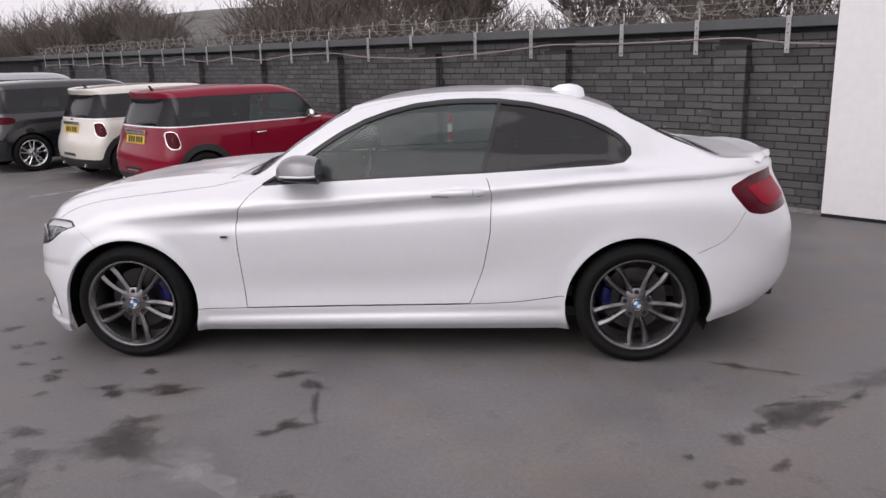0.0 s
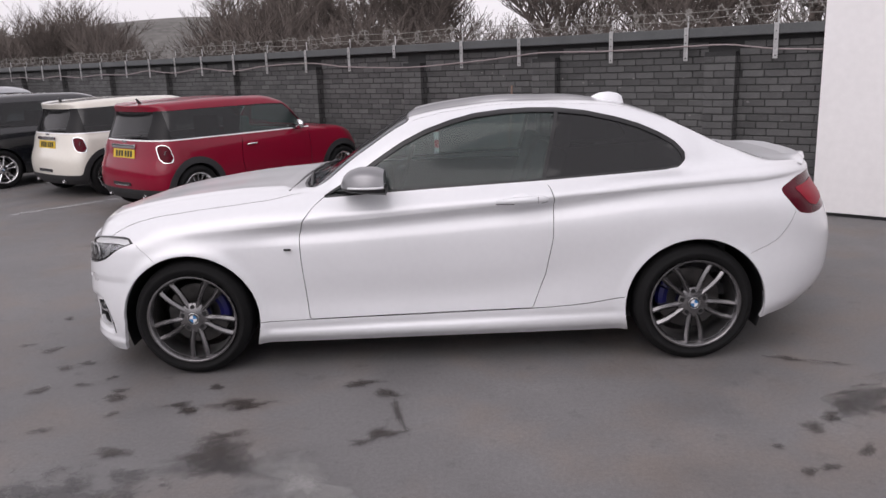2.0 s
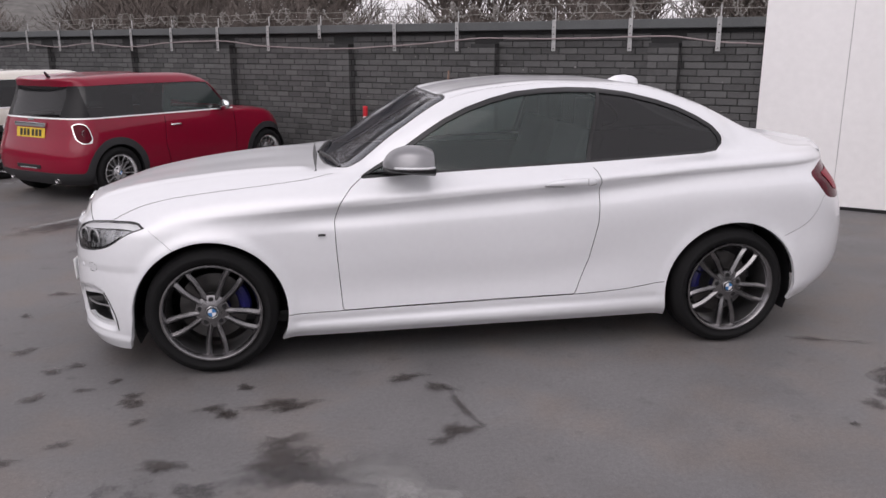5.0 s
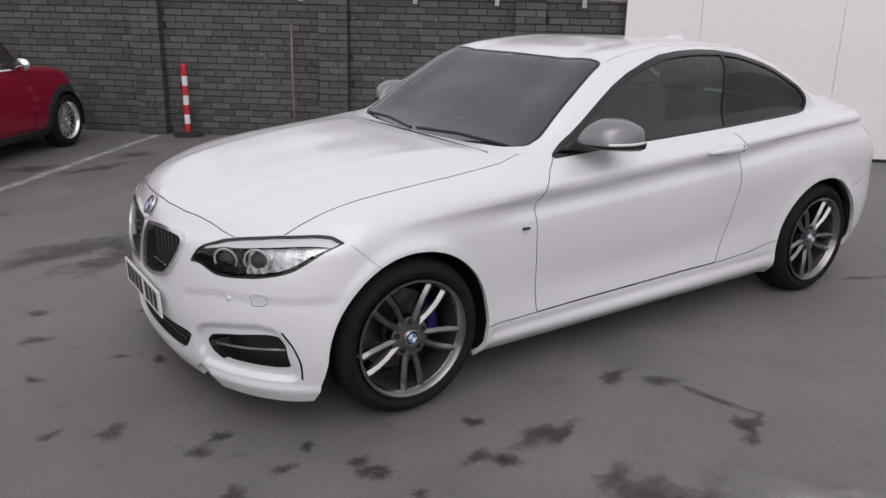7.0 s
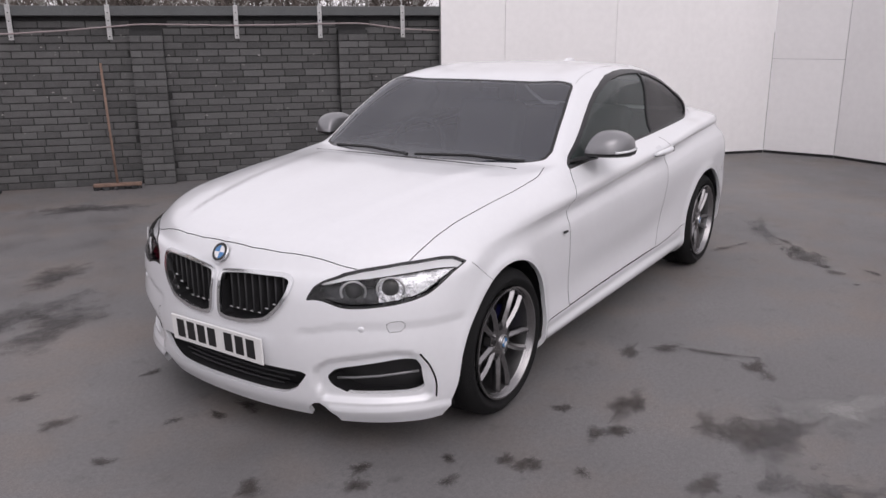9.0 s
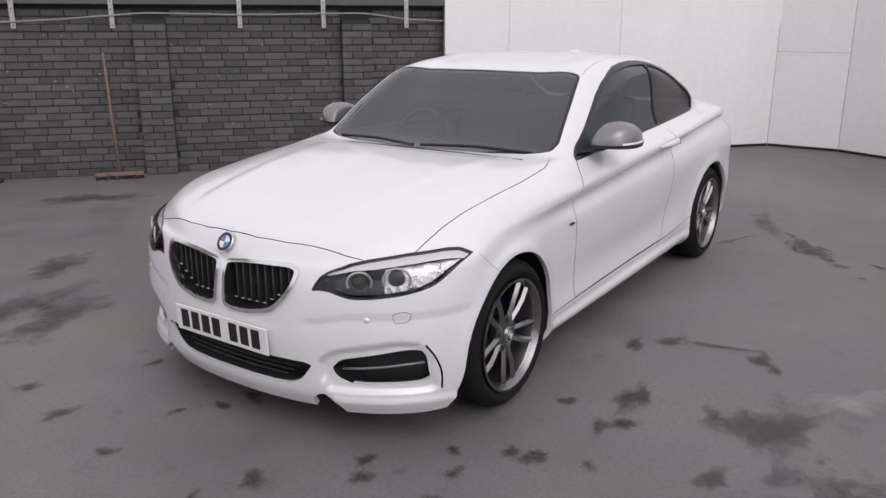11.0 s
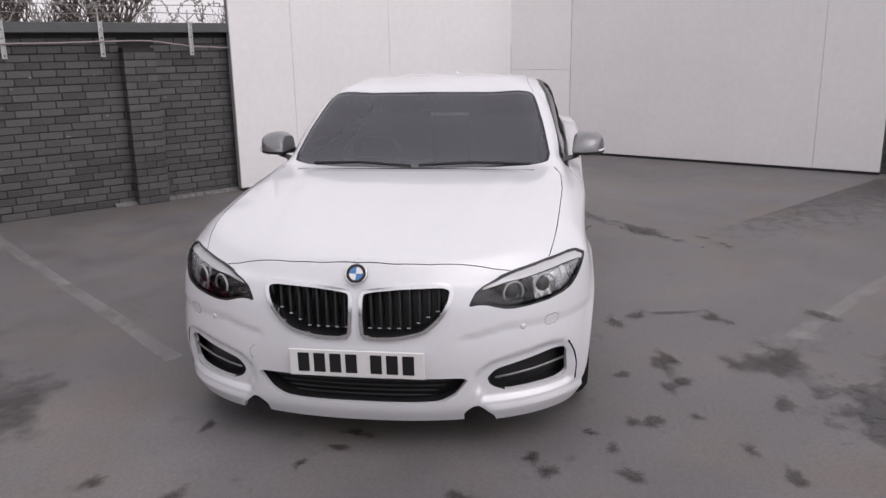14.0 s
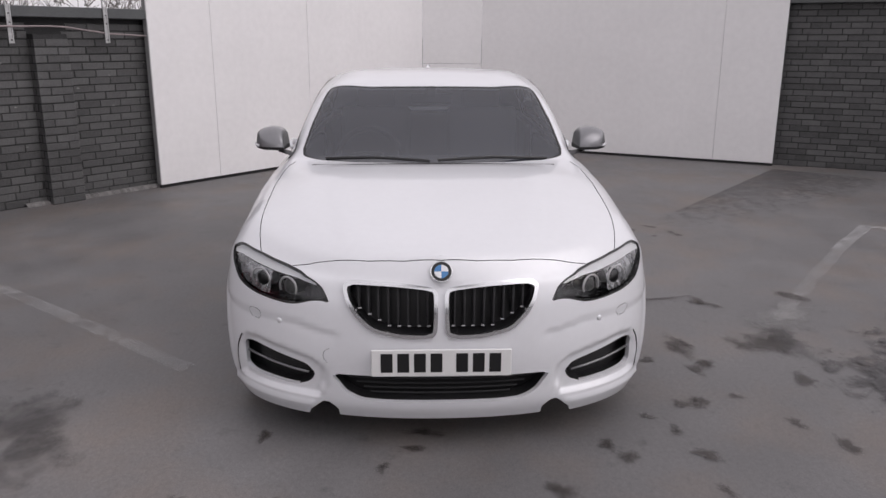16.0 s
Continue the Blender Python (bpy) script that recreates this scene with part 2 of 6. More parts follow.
ASPHALT = ground_material()
DAMP = stain_material("damp_stain", (0.062, 0.058, 0.058), 0.42)
OIL = stain_material("oil_stain", (0.058, 0.049, 0.045), 0.45, 0.60, 0.66)
WET = stain_material("wet_patch", (0.070, 0.067, 0.068), 0.36, 0.32, 0.8)
DARKER = stain_material("darker_asphalt", (0.088, 0.084, 0.084), 0.6, 0.5, 0.42)
PALE = stain_material("pale_worn_patch", (0.30, 0.295, 0.29), 0.8)


# ---- mesh helpers ----
def mesh_ob(name, verts, faces, mat, parent=None, label="", smooth=True, normals=None):
    me = bpy.data.meshes.new(name)
    me.from_pydata([tuple(map(float, v)) for v in verts], [], [tuple(map(int, f)) for f in faces])
    me.materials.append(mat)
    if smooth:
        me.shade_smooth()
    me.update()
    if normals is not None:
        me.normals_split_custom_set_from_vertices([tuple(map(float, v)) for v in normals])
    ob = new(name, me)
    if parent is not None:
        ob.parent = parent
    if label:
        tagged(ob, label)
    return ob


def part(name, bm, mat, parent, label="", smooth=False, angle=None):
    me = bpy.data.meshes.new(name)
    bm.normal_update()
    bm.to_mesh(me)
    bm.free()
    me.materials.append(mat)
    if smooth:
        me.shade_smooth()
        if angle:
            me.set_sharp_from_angle(angle=radians(angle))
    ob = new(name, me)
    ob.parent = parent
    if label:
        tagged(ob, label)
    return ob


def base(name, m, label, category, group="", kind=""):
    ob = new(name)
    ob.empty_display_size = 0.2
    ob.matrix_world = m
    return tagged(ob, label, category, group, kind)


def box_bm(cx, cy, cz, sx, sy, sz, bevel=0.0, seg=2, bm=None):
    own = bm is None
    bm = bm or bmesh.new()
    r = bmesh.ops.create_cube(bm, size=1.0)
    vs = r["verts"]
    bmesh.ops.scale(bm, vec=(sx, sy, sz), verts=vs)
    bmesh.ops.translate(bm, vec=(cx, cy, cz), verts=vs)
    if bevel and own:
        bmesh.ops.bevel(bm, geom=bm.edges[:], offset=bevel, segments=seg, affect="EDGES", profile=0.7)
    return bm


def lathe(profile, n, axis="y", bm=None):
    """Turns (radius, along) pairs round an axis into a surface."""
    bm = bm or bmesh.new()
    rings = []
    for r, a in profile:
        ring = []
        for i in range(n):
            t = 2 * math.pi * i / n
            c, s = r * math.cos(t), r * math.sin(t)
            ring.append(bm.verts.new({"y": (c, a, s), "z": (c, s, a), "x": (a, c, s)}[axis]))
        rings.append(ring)
    for p, q in zip(rings, rings[1:]):
        for i in range(n):
            bm.faces.new((p[i], p[(i + 1) % n], q[(i + 1) % n], q[i]))
    return bm


def tube_bm(points, radius, n=6, bm=None, closed=False):
    """A round bar along points; radius may be one number or one for each point."""
    bm = bm or bmesh.new()
    pts = [Vector(p) for p in points]
    rad = radius if hasattr(radius, "__len__") else [radius] * len(pts)
    rings = []
    for i, p in enumerate(pts):
        a = pts[(i - 1) % len(pts)] if closed else pts[max(i - 1, 0)]
        b = pts[(i + 1) % len(pts)] if closed else pts[min(i + 1, len(pts) - 1)]
        d = (b - a).normalized()
        up = Vector((0, 0, 1)) if abs(d.z) < 0.9 else Vector((1, 0, 0))
        s = d.cross(up).normalized()
        w = s.cross(d)
        rings.append([bm.verts.new(p + rad[i] * (math.cos(k * 2 * math.pi / n) * s + math.sin(k * 2 * math.pi / n) * w)) for k in range(n)])
    pairs = list(zip(rings, rings[1:])) + ([(rings[-1], rings[0])] if closed else [])
    for p, q in pairs:
        for i in range(n):
            bm.faces.new((p[i], p[(i + 1) % n], q[(i + 1) % n], q[i]))
    if not closed:
        bm.faces.new(rings[0][::-1])
        bm.faces.new(rings[-1])
    return bm


# ---- yard: ground, walls, hoarding ----
W0, WU, WN = Vector((3.6, 3.15, 0)), Vector((-0.767, 0.642, 0)), Vector((-0.642, -0.767, 0))


def yard(s, d, z=0.0):
    """A place by its way along the long brick wall and its distance in front of it."""
    return W0 + WU * s + WN * d + Vector((0, 0, z))


def build_ground():
    me_v, me_f = [], []
    rings = [0, 3, 6, 10, 16, 30, 60, 150, 500, 2000]
    n = 48
    me_v.append((0, 0, 0))
    for r in rings[1:]:
        for i in range(n):
            t = 2 * math.pi * i / n
            me_v.append((r * math.cos(t), r * math.sin(t), 0))
    for i in range(n):
        me_f.append((0, 1 + i, 1 + (i + 1) % n))
    for k in range(len(rings) - 2):
        for i in range(n):
            a, b = 1 + k * n, 1 + (k + 1) * n
            me_f.append((a + i, b + i, b + (i + 1) % n, a + (i + 1) % n))
    g = mesh_ob("ground", me_v, me_f, ASPHALT, smooth=False)
    tagged(g, "damp grey asphalt yard with dark stains", "asphalt", kind="structure")


build_ground()


def blob(name, cx, cy, rx, ry, turn, mat, label, z=0.004, seed=0, rough=0.35):
    """A flat mark with an uneven outline, thinning out to its edge."""
    rnd = random.Random(seed)
    n, rings = 40, 6
    ph = [rnd.uniform(0, 6.28) for _ in range(5)]
    verts, fade, faces = [(cx, cy, z)], [1.0], []
    for k in range(1, rings + 1):
        q = k / rings
        for i in range(n):
            t = 2 * math.pi * i / n
            w = 1 + rough * (0.5 * math.sin(2 * t + ph[0]) + 0.35 * math.sin(3 * t + ph[1]) + 0.25 * math.sin(5 * t + ph[2]) + 0.2 * math.sin(9 * t + ph[3]))
            x, y = rx * q * w * math.cos(t), ry * q * w * math.sin(t)
            verts.append((cx + x * math.cos(turn) - y * math.sin(turn), cy + x * math.sin(turn) + y * math.cos(turn), z))
            fade.append(1 - q)
    for i in range(n):
        faces.append((0, 1 + i, 1 + (i + 1) % n))
    for k in range(rings - 1):
        a, b = 1 + k * n, 1 + (k + 1) * n
        for i in range(n):
            faces.append((a + i, b + i, b + (i + 1) % n, a + (i + 1) % n))
    ob = mesh_ob(name, verts, faces, mat, smooth=False)
    at = ob.data.attributes.new("fade", "FLOAT", "POINT")
    at.data.foreach_set("value", fade)
    return tagged(ob, label, "stain", "stains on the asphalt")


def wall_mesh(name, length, height, thick, mat, m, label):
    bm = box_bm(length / 2, -thick / 2, height / 2, length, thick, height)
    me = bpy.data.meshes.new(name)
    bm.to_mesh(me)
    bm.free()
    me.materials.append(mat)
    ob = new(name, me)
    ob.matrix_world = m
    return tagged(ob, label, "wall", kind="structure")


BL, BH, BJ = 0.215, 0.065, 0.010


def brick_mesh(length, depth, name="brick"):
    bm = box_bm(0, 0, 0, length, depth, BH, 0.004, 1)
    me = bpy.data.meshes.new(name)
    bm.to_mesh(me)
    bm.free()
    me.materials.append(BRICK)
    return me


def brick_face(wall, s0, s1, z0, z1, y0, proud, singles, rnd, full):
    """Bricks on one face of a wall: those within singles are objects, the others one joined mesh."""
    verts, faces = [], []
    course = 0
    z = z0 + BH / 2 + BJ / 2
    while z + BH / 2 < z1 + 0.005:
        off = 0 if course % 2 == 0 else -(BL + BJ) / 2
        s = s0 + off + (rnd.uniform(-.05, .05) if s1 - s0 > 1 else 0)
        if s > s0:
            s -= BL + BJ
        dz = rnd.uniform(-.0025, .0025)
        while s < s1 - 0.02:
            a, b = max(s, s0), min(s + BL, s1)
            if b - a > 0.05:
                c, ln = (a + b) / 2, b - a
                y = y0 + rnd.uniform(-0.002, 0.003)
                if singles[0] <= c <= singles[1] and abs(ln - BL) < 0.002:
                    ob = new("brick", full)
                    ob.parent = wall
                    ob.location = (c, y, z + dz)
                    ob.rotation_euler = (rnd.uniform(-0.01, 0.01), 0, 0)
                else:
                    k = len(verts)
                    e, h, w = ln / 2, BH / 2, proud
                    i = 0.004
                    z = z + dz
                    verts += [(c - e, y - 0.03, z - h), (c + e, y - 0.03, z - h), (c + e, y - 0.03, z + h), (c - e, y - 0.03, z + h),
                              (c - e, y + w - i, z - h), (c + e, y + w - i, z - h), (c + e, y + w - i, z + h), (c - e, y + w - i, z + h),
                              (c - e + i, y + w, z - h + i), (c + e - i, y + w, z - h + i), (c + e - i, y + w, z + h - i), (c - e + i, y + w, z + h - i)]
                    for p, q in ((0, 4), (4, 8)):
                        for j in range(4):
                            faces.append((k + p + j, k + p + (j + 1) % 4, k + q + (j + 1) % 4, k + q + j))
                    faces.append((k + 8, k + 9, k + 10, k + 11))
                    z = z - dz
            s += BL + BJ
        z += BH + BJ
        course += 1
    if verts:
        ob = mesh_ob("brickwork", verts, faces, BRICK, wall, smooth=False)
        tagged(ob, "grey-painted bricks in running courses", kind="stuff")


def local_frame(origin, along, front):
    """Pose whose x runs along a wall and whose y points out of its face."""
    m = Matrix((( along.x, front.x, 0, origin.x), (along.y, front.y, 0, origin.y), (0, 0, 1, origin.z), (0, 0, 0, 1)))
    return m


# ---- the car's skin: a lofted surface that is cut into panels ----
def pchip(keys):
    """Smooth curve through (x, y) keys that does not overshoot."""
    kx = np.array([k[0] for k in keys], float)
    ky = np.array([k[1] for k in keys], float)
    h = np.diff(kx)
    dl = np.diff(ky) / h
    d = np.zeros_like(ky)
    for i in range(1, len(kx) - 1):
        if dl[i - 1] * dl[i] > 0:
            w1, w2 = 2 * h[i] + h[i - 1], h[i] + 2 * h[i - 1]
            d[i] = (w1 + w2) / (w1 / dl[i - 1] + w2 / dl[i])
    d[0], d[-1] = dl[0], dl[-1]

    def f(x):
        x = np.clip(np.asarray(x, float), kx[0], kx[-1])
        i = np.clip(np.searchsorted(kx, x, side="right") - 1, 0, len(h) - 1)
        t = (x - kx[i]) / h[i]
        return ((2 * t ** 3 - 3 * t ** 2 + 1) * ky[i] + (t ** 3 - 2 * t ** 2 + t) * h[i] * d[i]
                + (-2 * t ** 3 + 3 * t ** 2) * ky[i + 1] + (t ** 3 - t ** 2) * h[i] * d[i + 1])
    return f


def swell(s, p):
    s = np.clip(s, 0, 1)
    return (1 - (1 - s) ** p) ** (1 / p)


class Skin:
    """Half of a body's surface: vertices with normals, and faces."""

    def __init__(self, v, n, f):
        self.v, self.n, self.f = v, n, f

    def split(self, d):
        """Cuts along d = 0; gives the part with d < 0 and the rest."""
        v, n = list(self.v), list(self.n)
        d = list(d)
        inside, outside, made = [], [], {}
        sign = np.asarray(d) < 0

        def cross(a, b):
            key = (a, b) if a < b else (b, a)
            if key not in made:
                t = d[a] / (d[a] - d[b])
                v.append(v[a] + (v[b] - v[a]) * t)
                q = n[a] + (n[b] - n[a]) * t
                n.append(q / max(np.linalg.norm(q), 1e-9))
                made[key] = len(v) - 1
            return made[key]

        for face in self.f:
            k = sum(bool(sign[i]) for i in face)
            if k == 0:
                outside.append(face)
            elif k == len(face):
                inside.append(face)
            else:
                pin, pout = [], []
                for i, a in enumerate(face):
                    b = face[(i + 1) % len(face)]
                    (pin if sign[a] else pout).append(a)
                    if sign[a] != sign[b]:
                        c = cross(a, b)
                        pin.append(c)
                        pout.append(c)
                if len(pin) > 2:
                    inside.append(tuple(pin))
                if len(pout) > 2:
                    outside.append(tuple(pout))
        v, n = np.array(v), np.array(n)
        return Skin(v, n, inside).tidy(), Skin(v, n, outside).tidy()

    def tidy(self):
        used = sorted({i for f in self.f for i in f})
        at = {a: k for k, a in enumerate(used)}
        if not used:
            return Skin(np.zeros((0, 3)), np.zeros((0, 3)), [])
        return Skin(self.v[used], self.n[used], [tuple(at[i] for i in f) for f in self.f])

    def pushed(self, depth):
        """Moved straight towards the tail."""
        return Skin(self.v + np.array((depth, 0, 0)), self.n, self.f)

    def moved(self, depth):
        return Skin(self.v - self.n * depth, self.n, self.f)

    def joined(self, other):
        k = len(self.v)
        return Skin(np.vstack((self.v, other.v)), np.vstack((self.n, other.n)), list(self.f) + [tuple(i + k for i in f) for f in other.f])

    def mirrored(self):
        s = np.array((1, -1, 1))
        return Skin(self.v * s, self.n * s, [f[::-1] for f in self.f])

    def both(self):
        return self.joined(self.mirrored())

    def pieces(self):
        """The parts of a strip that lie apart from each other."""
        c = np.array([self.v[list(f)].mean(axis=0) for f in self.f]).reshape(-1, 3)
        left, out = set(range(len(c))), []
        while left:
            todo, own = [left.pop()], []
            while todo:
                k = todo.pop()
                own.append(k)
                near = [j for j in left if abs(c[j] - c[k]).max() < .06]
                left.difference_update(near)
                todo += near
            out.append(Skin(self.v, self.n, [self.f[k] for k in own]).tidy())
        return out

    def rim(self):
        """Edges that belong to one face, as pairs in the face's order."""
        seen = {}
        for f in self.f:
            for i, a in enumerate(f):
                b = f[(i + 1) % len(f)]
                seen[(a, b)] = True
        return [(a, b) for a, b in seen if (b, a) not in seen]

    def lip(self, depth, middle=0.004, straight=False):
        """The walls that go inwards from the rim by depth (none along the middle line of the car)."""
        e = [(a, b) for a, b in self.rim() if abs(self.v[a][1]) > middle or abs(self.v[b][1]) > middle]
        v, f, n = [], [], []
        for a, b in e:
            k = len(v)
            da, db = (np.array((depth, 0, 0)),) * 2 if straight else (-self.n[a] * depth, -self.n[b] * depth)
            v += [self.v[a], self.v[b], self.v[b] + db, self.v[a] + da]
            n += [self.n[a]] * 4
            f.append((k, k + 3, k + 2, k + 1))
        return v, f


def poly_dist(pts, a, b):
    """Signed distance (negative inside) of the points (a, b) from a closed outline."""
    p = np.asarray(pts, float)
    x, y = np.asarray(a), np.asarray(b)
    best = np.full(x.shape, 1e9)
    inside = np.zeros(x.shape, bool)
    for i in range(len(p)):
        x0, y0 = p[i]
        x1, y1 = p[(i + 1) % len(p)]
        ex, ey = x1 - x0, y1 - y0
        t = np.clip(((x - x0) * ex + (y - y0) * ey) / (ex * ex + ey * ey + 1e-12), 0, 1)
        best = np.minimum(best, (x - x0 - t * ex) ** 2 + (y - y0 - t * ey) ** 2)
        cond = ((y0 > y) != (y1 > y)) & (x < (x1 - x0) * (y - y0) / (y1 - y0 + 1e-15) + x0)
        inside ^= cond
    d = np.sqrt(best)
    return np.where(inside, -d, d)


def rounded(pts, n=6, r=0.35):
    """Softens the corners of a closed outline."""
    out = []
    for i in range(len(pts)):
        p, q, s = (np.array(pts[j % len(pts)], float) for j in (i - 1, i, i + 1))
        a, b = q + (p - q) * r, q + (s - q) * r
        for k in range(n + 1):
            t = k / n
            out.append(tuple((1 - t) ** 2 * a + 2 * t * (1 - t) * q + t * t * b))
    return out


def loft(rows, cols, sub, ends=0.16, mould=None):
    """Half skin through rows: (front x, rear x, widths, heights, nose depth, nose power, tail depth, tail power)."""
    t = np.linspace(0, 1, cols)
    c = ends
    g = np.where(t < c, t * t / (2 * c), np.where(t > 1 - c, (1 - c) - (1 - t) ** 2 / (2 * c), t - c / 2)) / (1 - c)
    lines = []
    for xf, xr, w, z, rf, pf, rr, pr in rows:
        x = xf + (xr - xf) * g
        y = pchip(w)(x) * swell((x - xf) / rf, pf) * swell((xr - x) / rr, pr)
        lines.append(np.stack((x, y, pchip(z)(x)), 1))
    ctrl = np.array(lines)
    m = len(rows)
    out = []
    for k in range(m - 1):
        p0, p1, p2, p3 = ctrl[max(k - 1, 0)], ctrl[k], ctrl[k + 1], ctrl[min(k + 2, m - 1)]
        d01, d12, d23 = (np.linalg.norm(b - a, axis=1, keepdims=True) + 1e-6 for a, b in ((p0, p1), (p1, p2), (p2, p3)))

        def slope(a, b, c, da, db):
            # limited slopes, so that close rows give a crease and not a wave
            s1, s2 = (b - a) / da, (c - b) / db
            return (s1 * db + s2 * da) / (da + db)
        m1 = slope(p0, p1, p2, d01, d12) if k > 0 else (p2 - p1) / d12
        m2 = slope(p1, p2, p3, d12, d23) if k < m - 2 else (p2 - p1) / d12
        n = sub[k]
        for j in range(n):
            q = j / n
            out.append((2 * q ** 3 - 3 * q ** 2 + 1) * p1 + (q ** 3 - 2 * q ** 2 + q) * d12 * m1
                       + (-2 * q ** 3 + 3 * q ** 2) * p2 + (q ** 3 - q ** 2) * d12 * m2)
    out.append(ctrl[-1])
    grid = np.array(out)
    grid[-1, :, 1] = 0
    grid[:, 0, 1] = 0
    grid[:, -1, 1] = 0
    nr, nc = grid.shape[:2]

    def normals(g):
        q = np.cross(np.gradient(g, axis=0), np.gradient(g, axis=1))
        q = q / np.maximum(np.linalg.norm(q, axis=2, keepdims=True), 1e-9)
        return -q if np.mean(np.sum(q * (g - np.array((0, 0, .6))), axis=2)) < 0 else q
    nrm = normals(grid)
    if mould:
        grid = grid + nrm * mould(grid)[:, :, None]
        nrm = normals(grid)
    nrm[-1, :, 1] = 0
    nrm[:, 0, 1] = 0
    nrm[:, -1, 1] = 0
    nrm /= np.maximum(np.linalg.norm(nrm, axis=2, keepdims=True), 1e-9)
    v, n = grid.reshape(-1, 3), nrm.reshape(-1, 3)
    f = []
    for i in range(nr - 1):
        for j in range(nc - 1):
            f.append((i * nc + j, i * nc + j + 1, (i + 1) * nc + j + 1, (i + 1) * nc + j))
    # face winding to suit the normals
    q = np.array(f)
    fn = np.cross(v[q[:, 2]] - v[q[:, 0]], v[q[:, 3]] - v[q[:, 1]])
    if np.mean(np.sum(fn * n[q[:, 0]], axis=1)) < 0:
        f = [a[::-1] for a in f]
    return Skin(v, n, f)


def skin_part(name, skin, mat, parent, label="", lip=0.0, lip_mat=None):
    """A panel; its cut edges are folded inwards by lip."""
    v, n, f = list(skin.v), list(skin.n), list(skin.f)
    ob = mesh_ob(name, v, f, mat, parent, label, True, n)
    if lip:
        lv, lf = skin.lip(lip)
        if lf:
            k = len(v)
            me = bpy.data.meshes.new(name)
            me.from_pydata([tuple(map(float, p)) for p in v + lv], [], list(f) + [tuple(i + k for i in q) for q in lf])
            me.materials.append(mat)
            me.shade_smooth()
            flat = [False] * len(f) + [True] * len(lf)
            for poly, fl in zip(me.polygons, flat):
                poly.use_smooth = not fl
            if lip_mat:
                me.materials.append(lip_mat)
                for poly, fl in zip(me.polygons, flat):
                    poly.material_index = 1 if fl else 0
            nn = n + [Vector((0, 0, 0))] * len(lv)
            me.update()
            me.normals_split_custom_set_from_vertices([tuple(map(float, p)) for p in nn])
            old = ob.data
            ob.data = me
            bpy.data.meshes.remove(old)
            me.name = name
    return ob


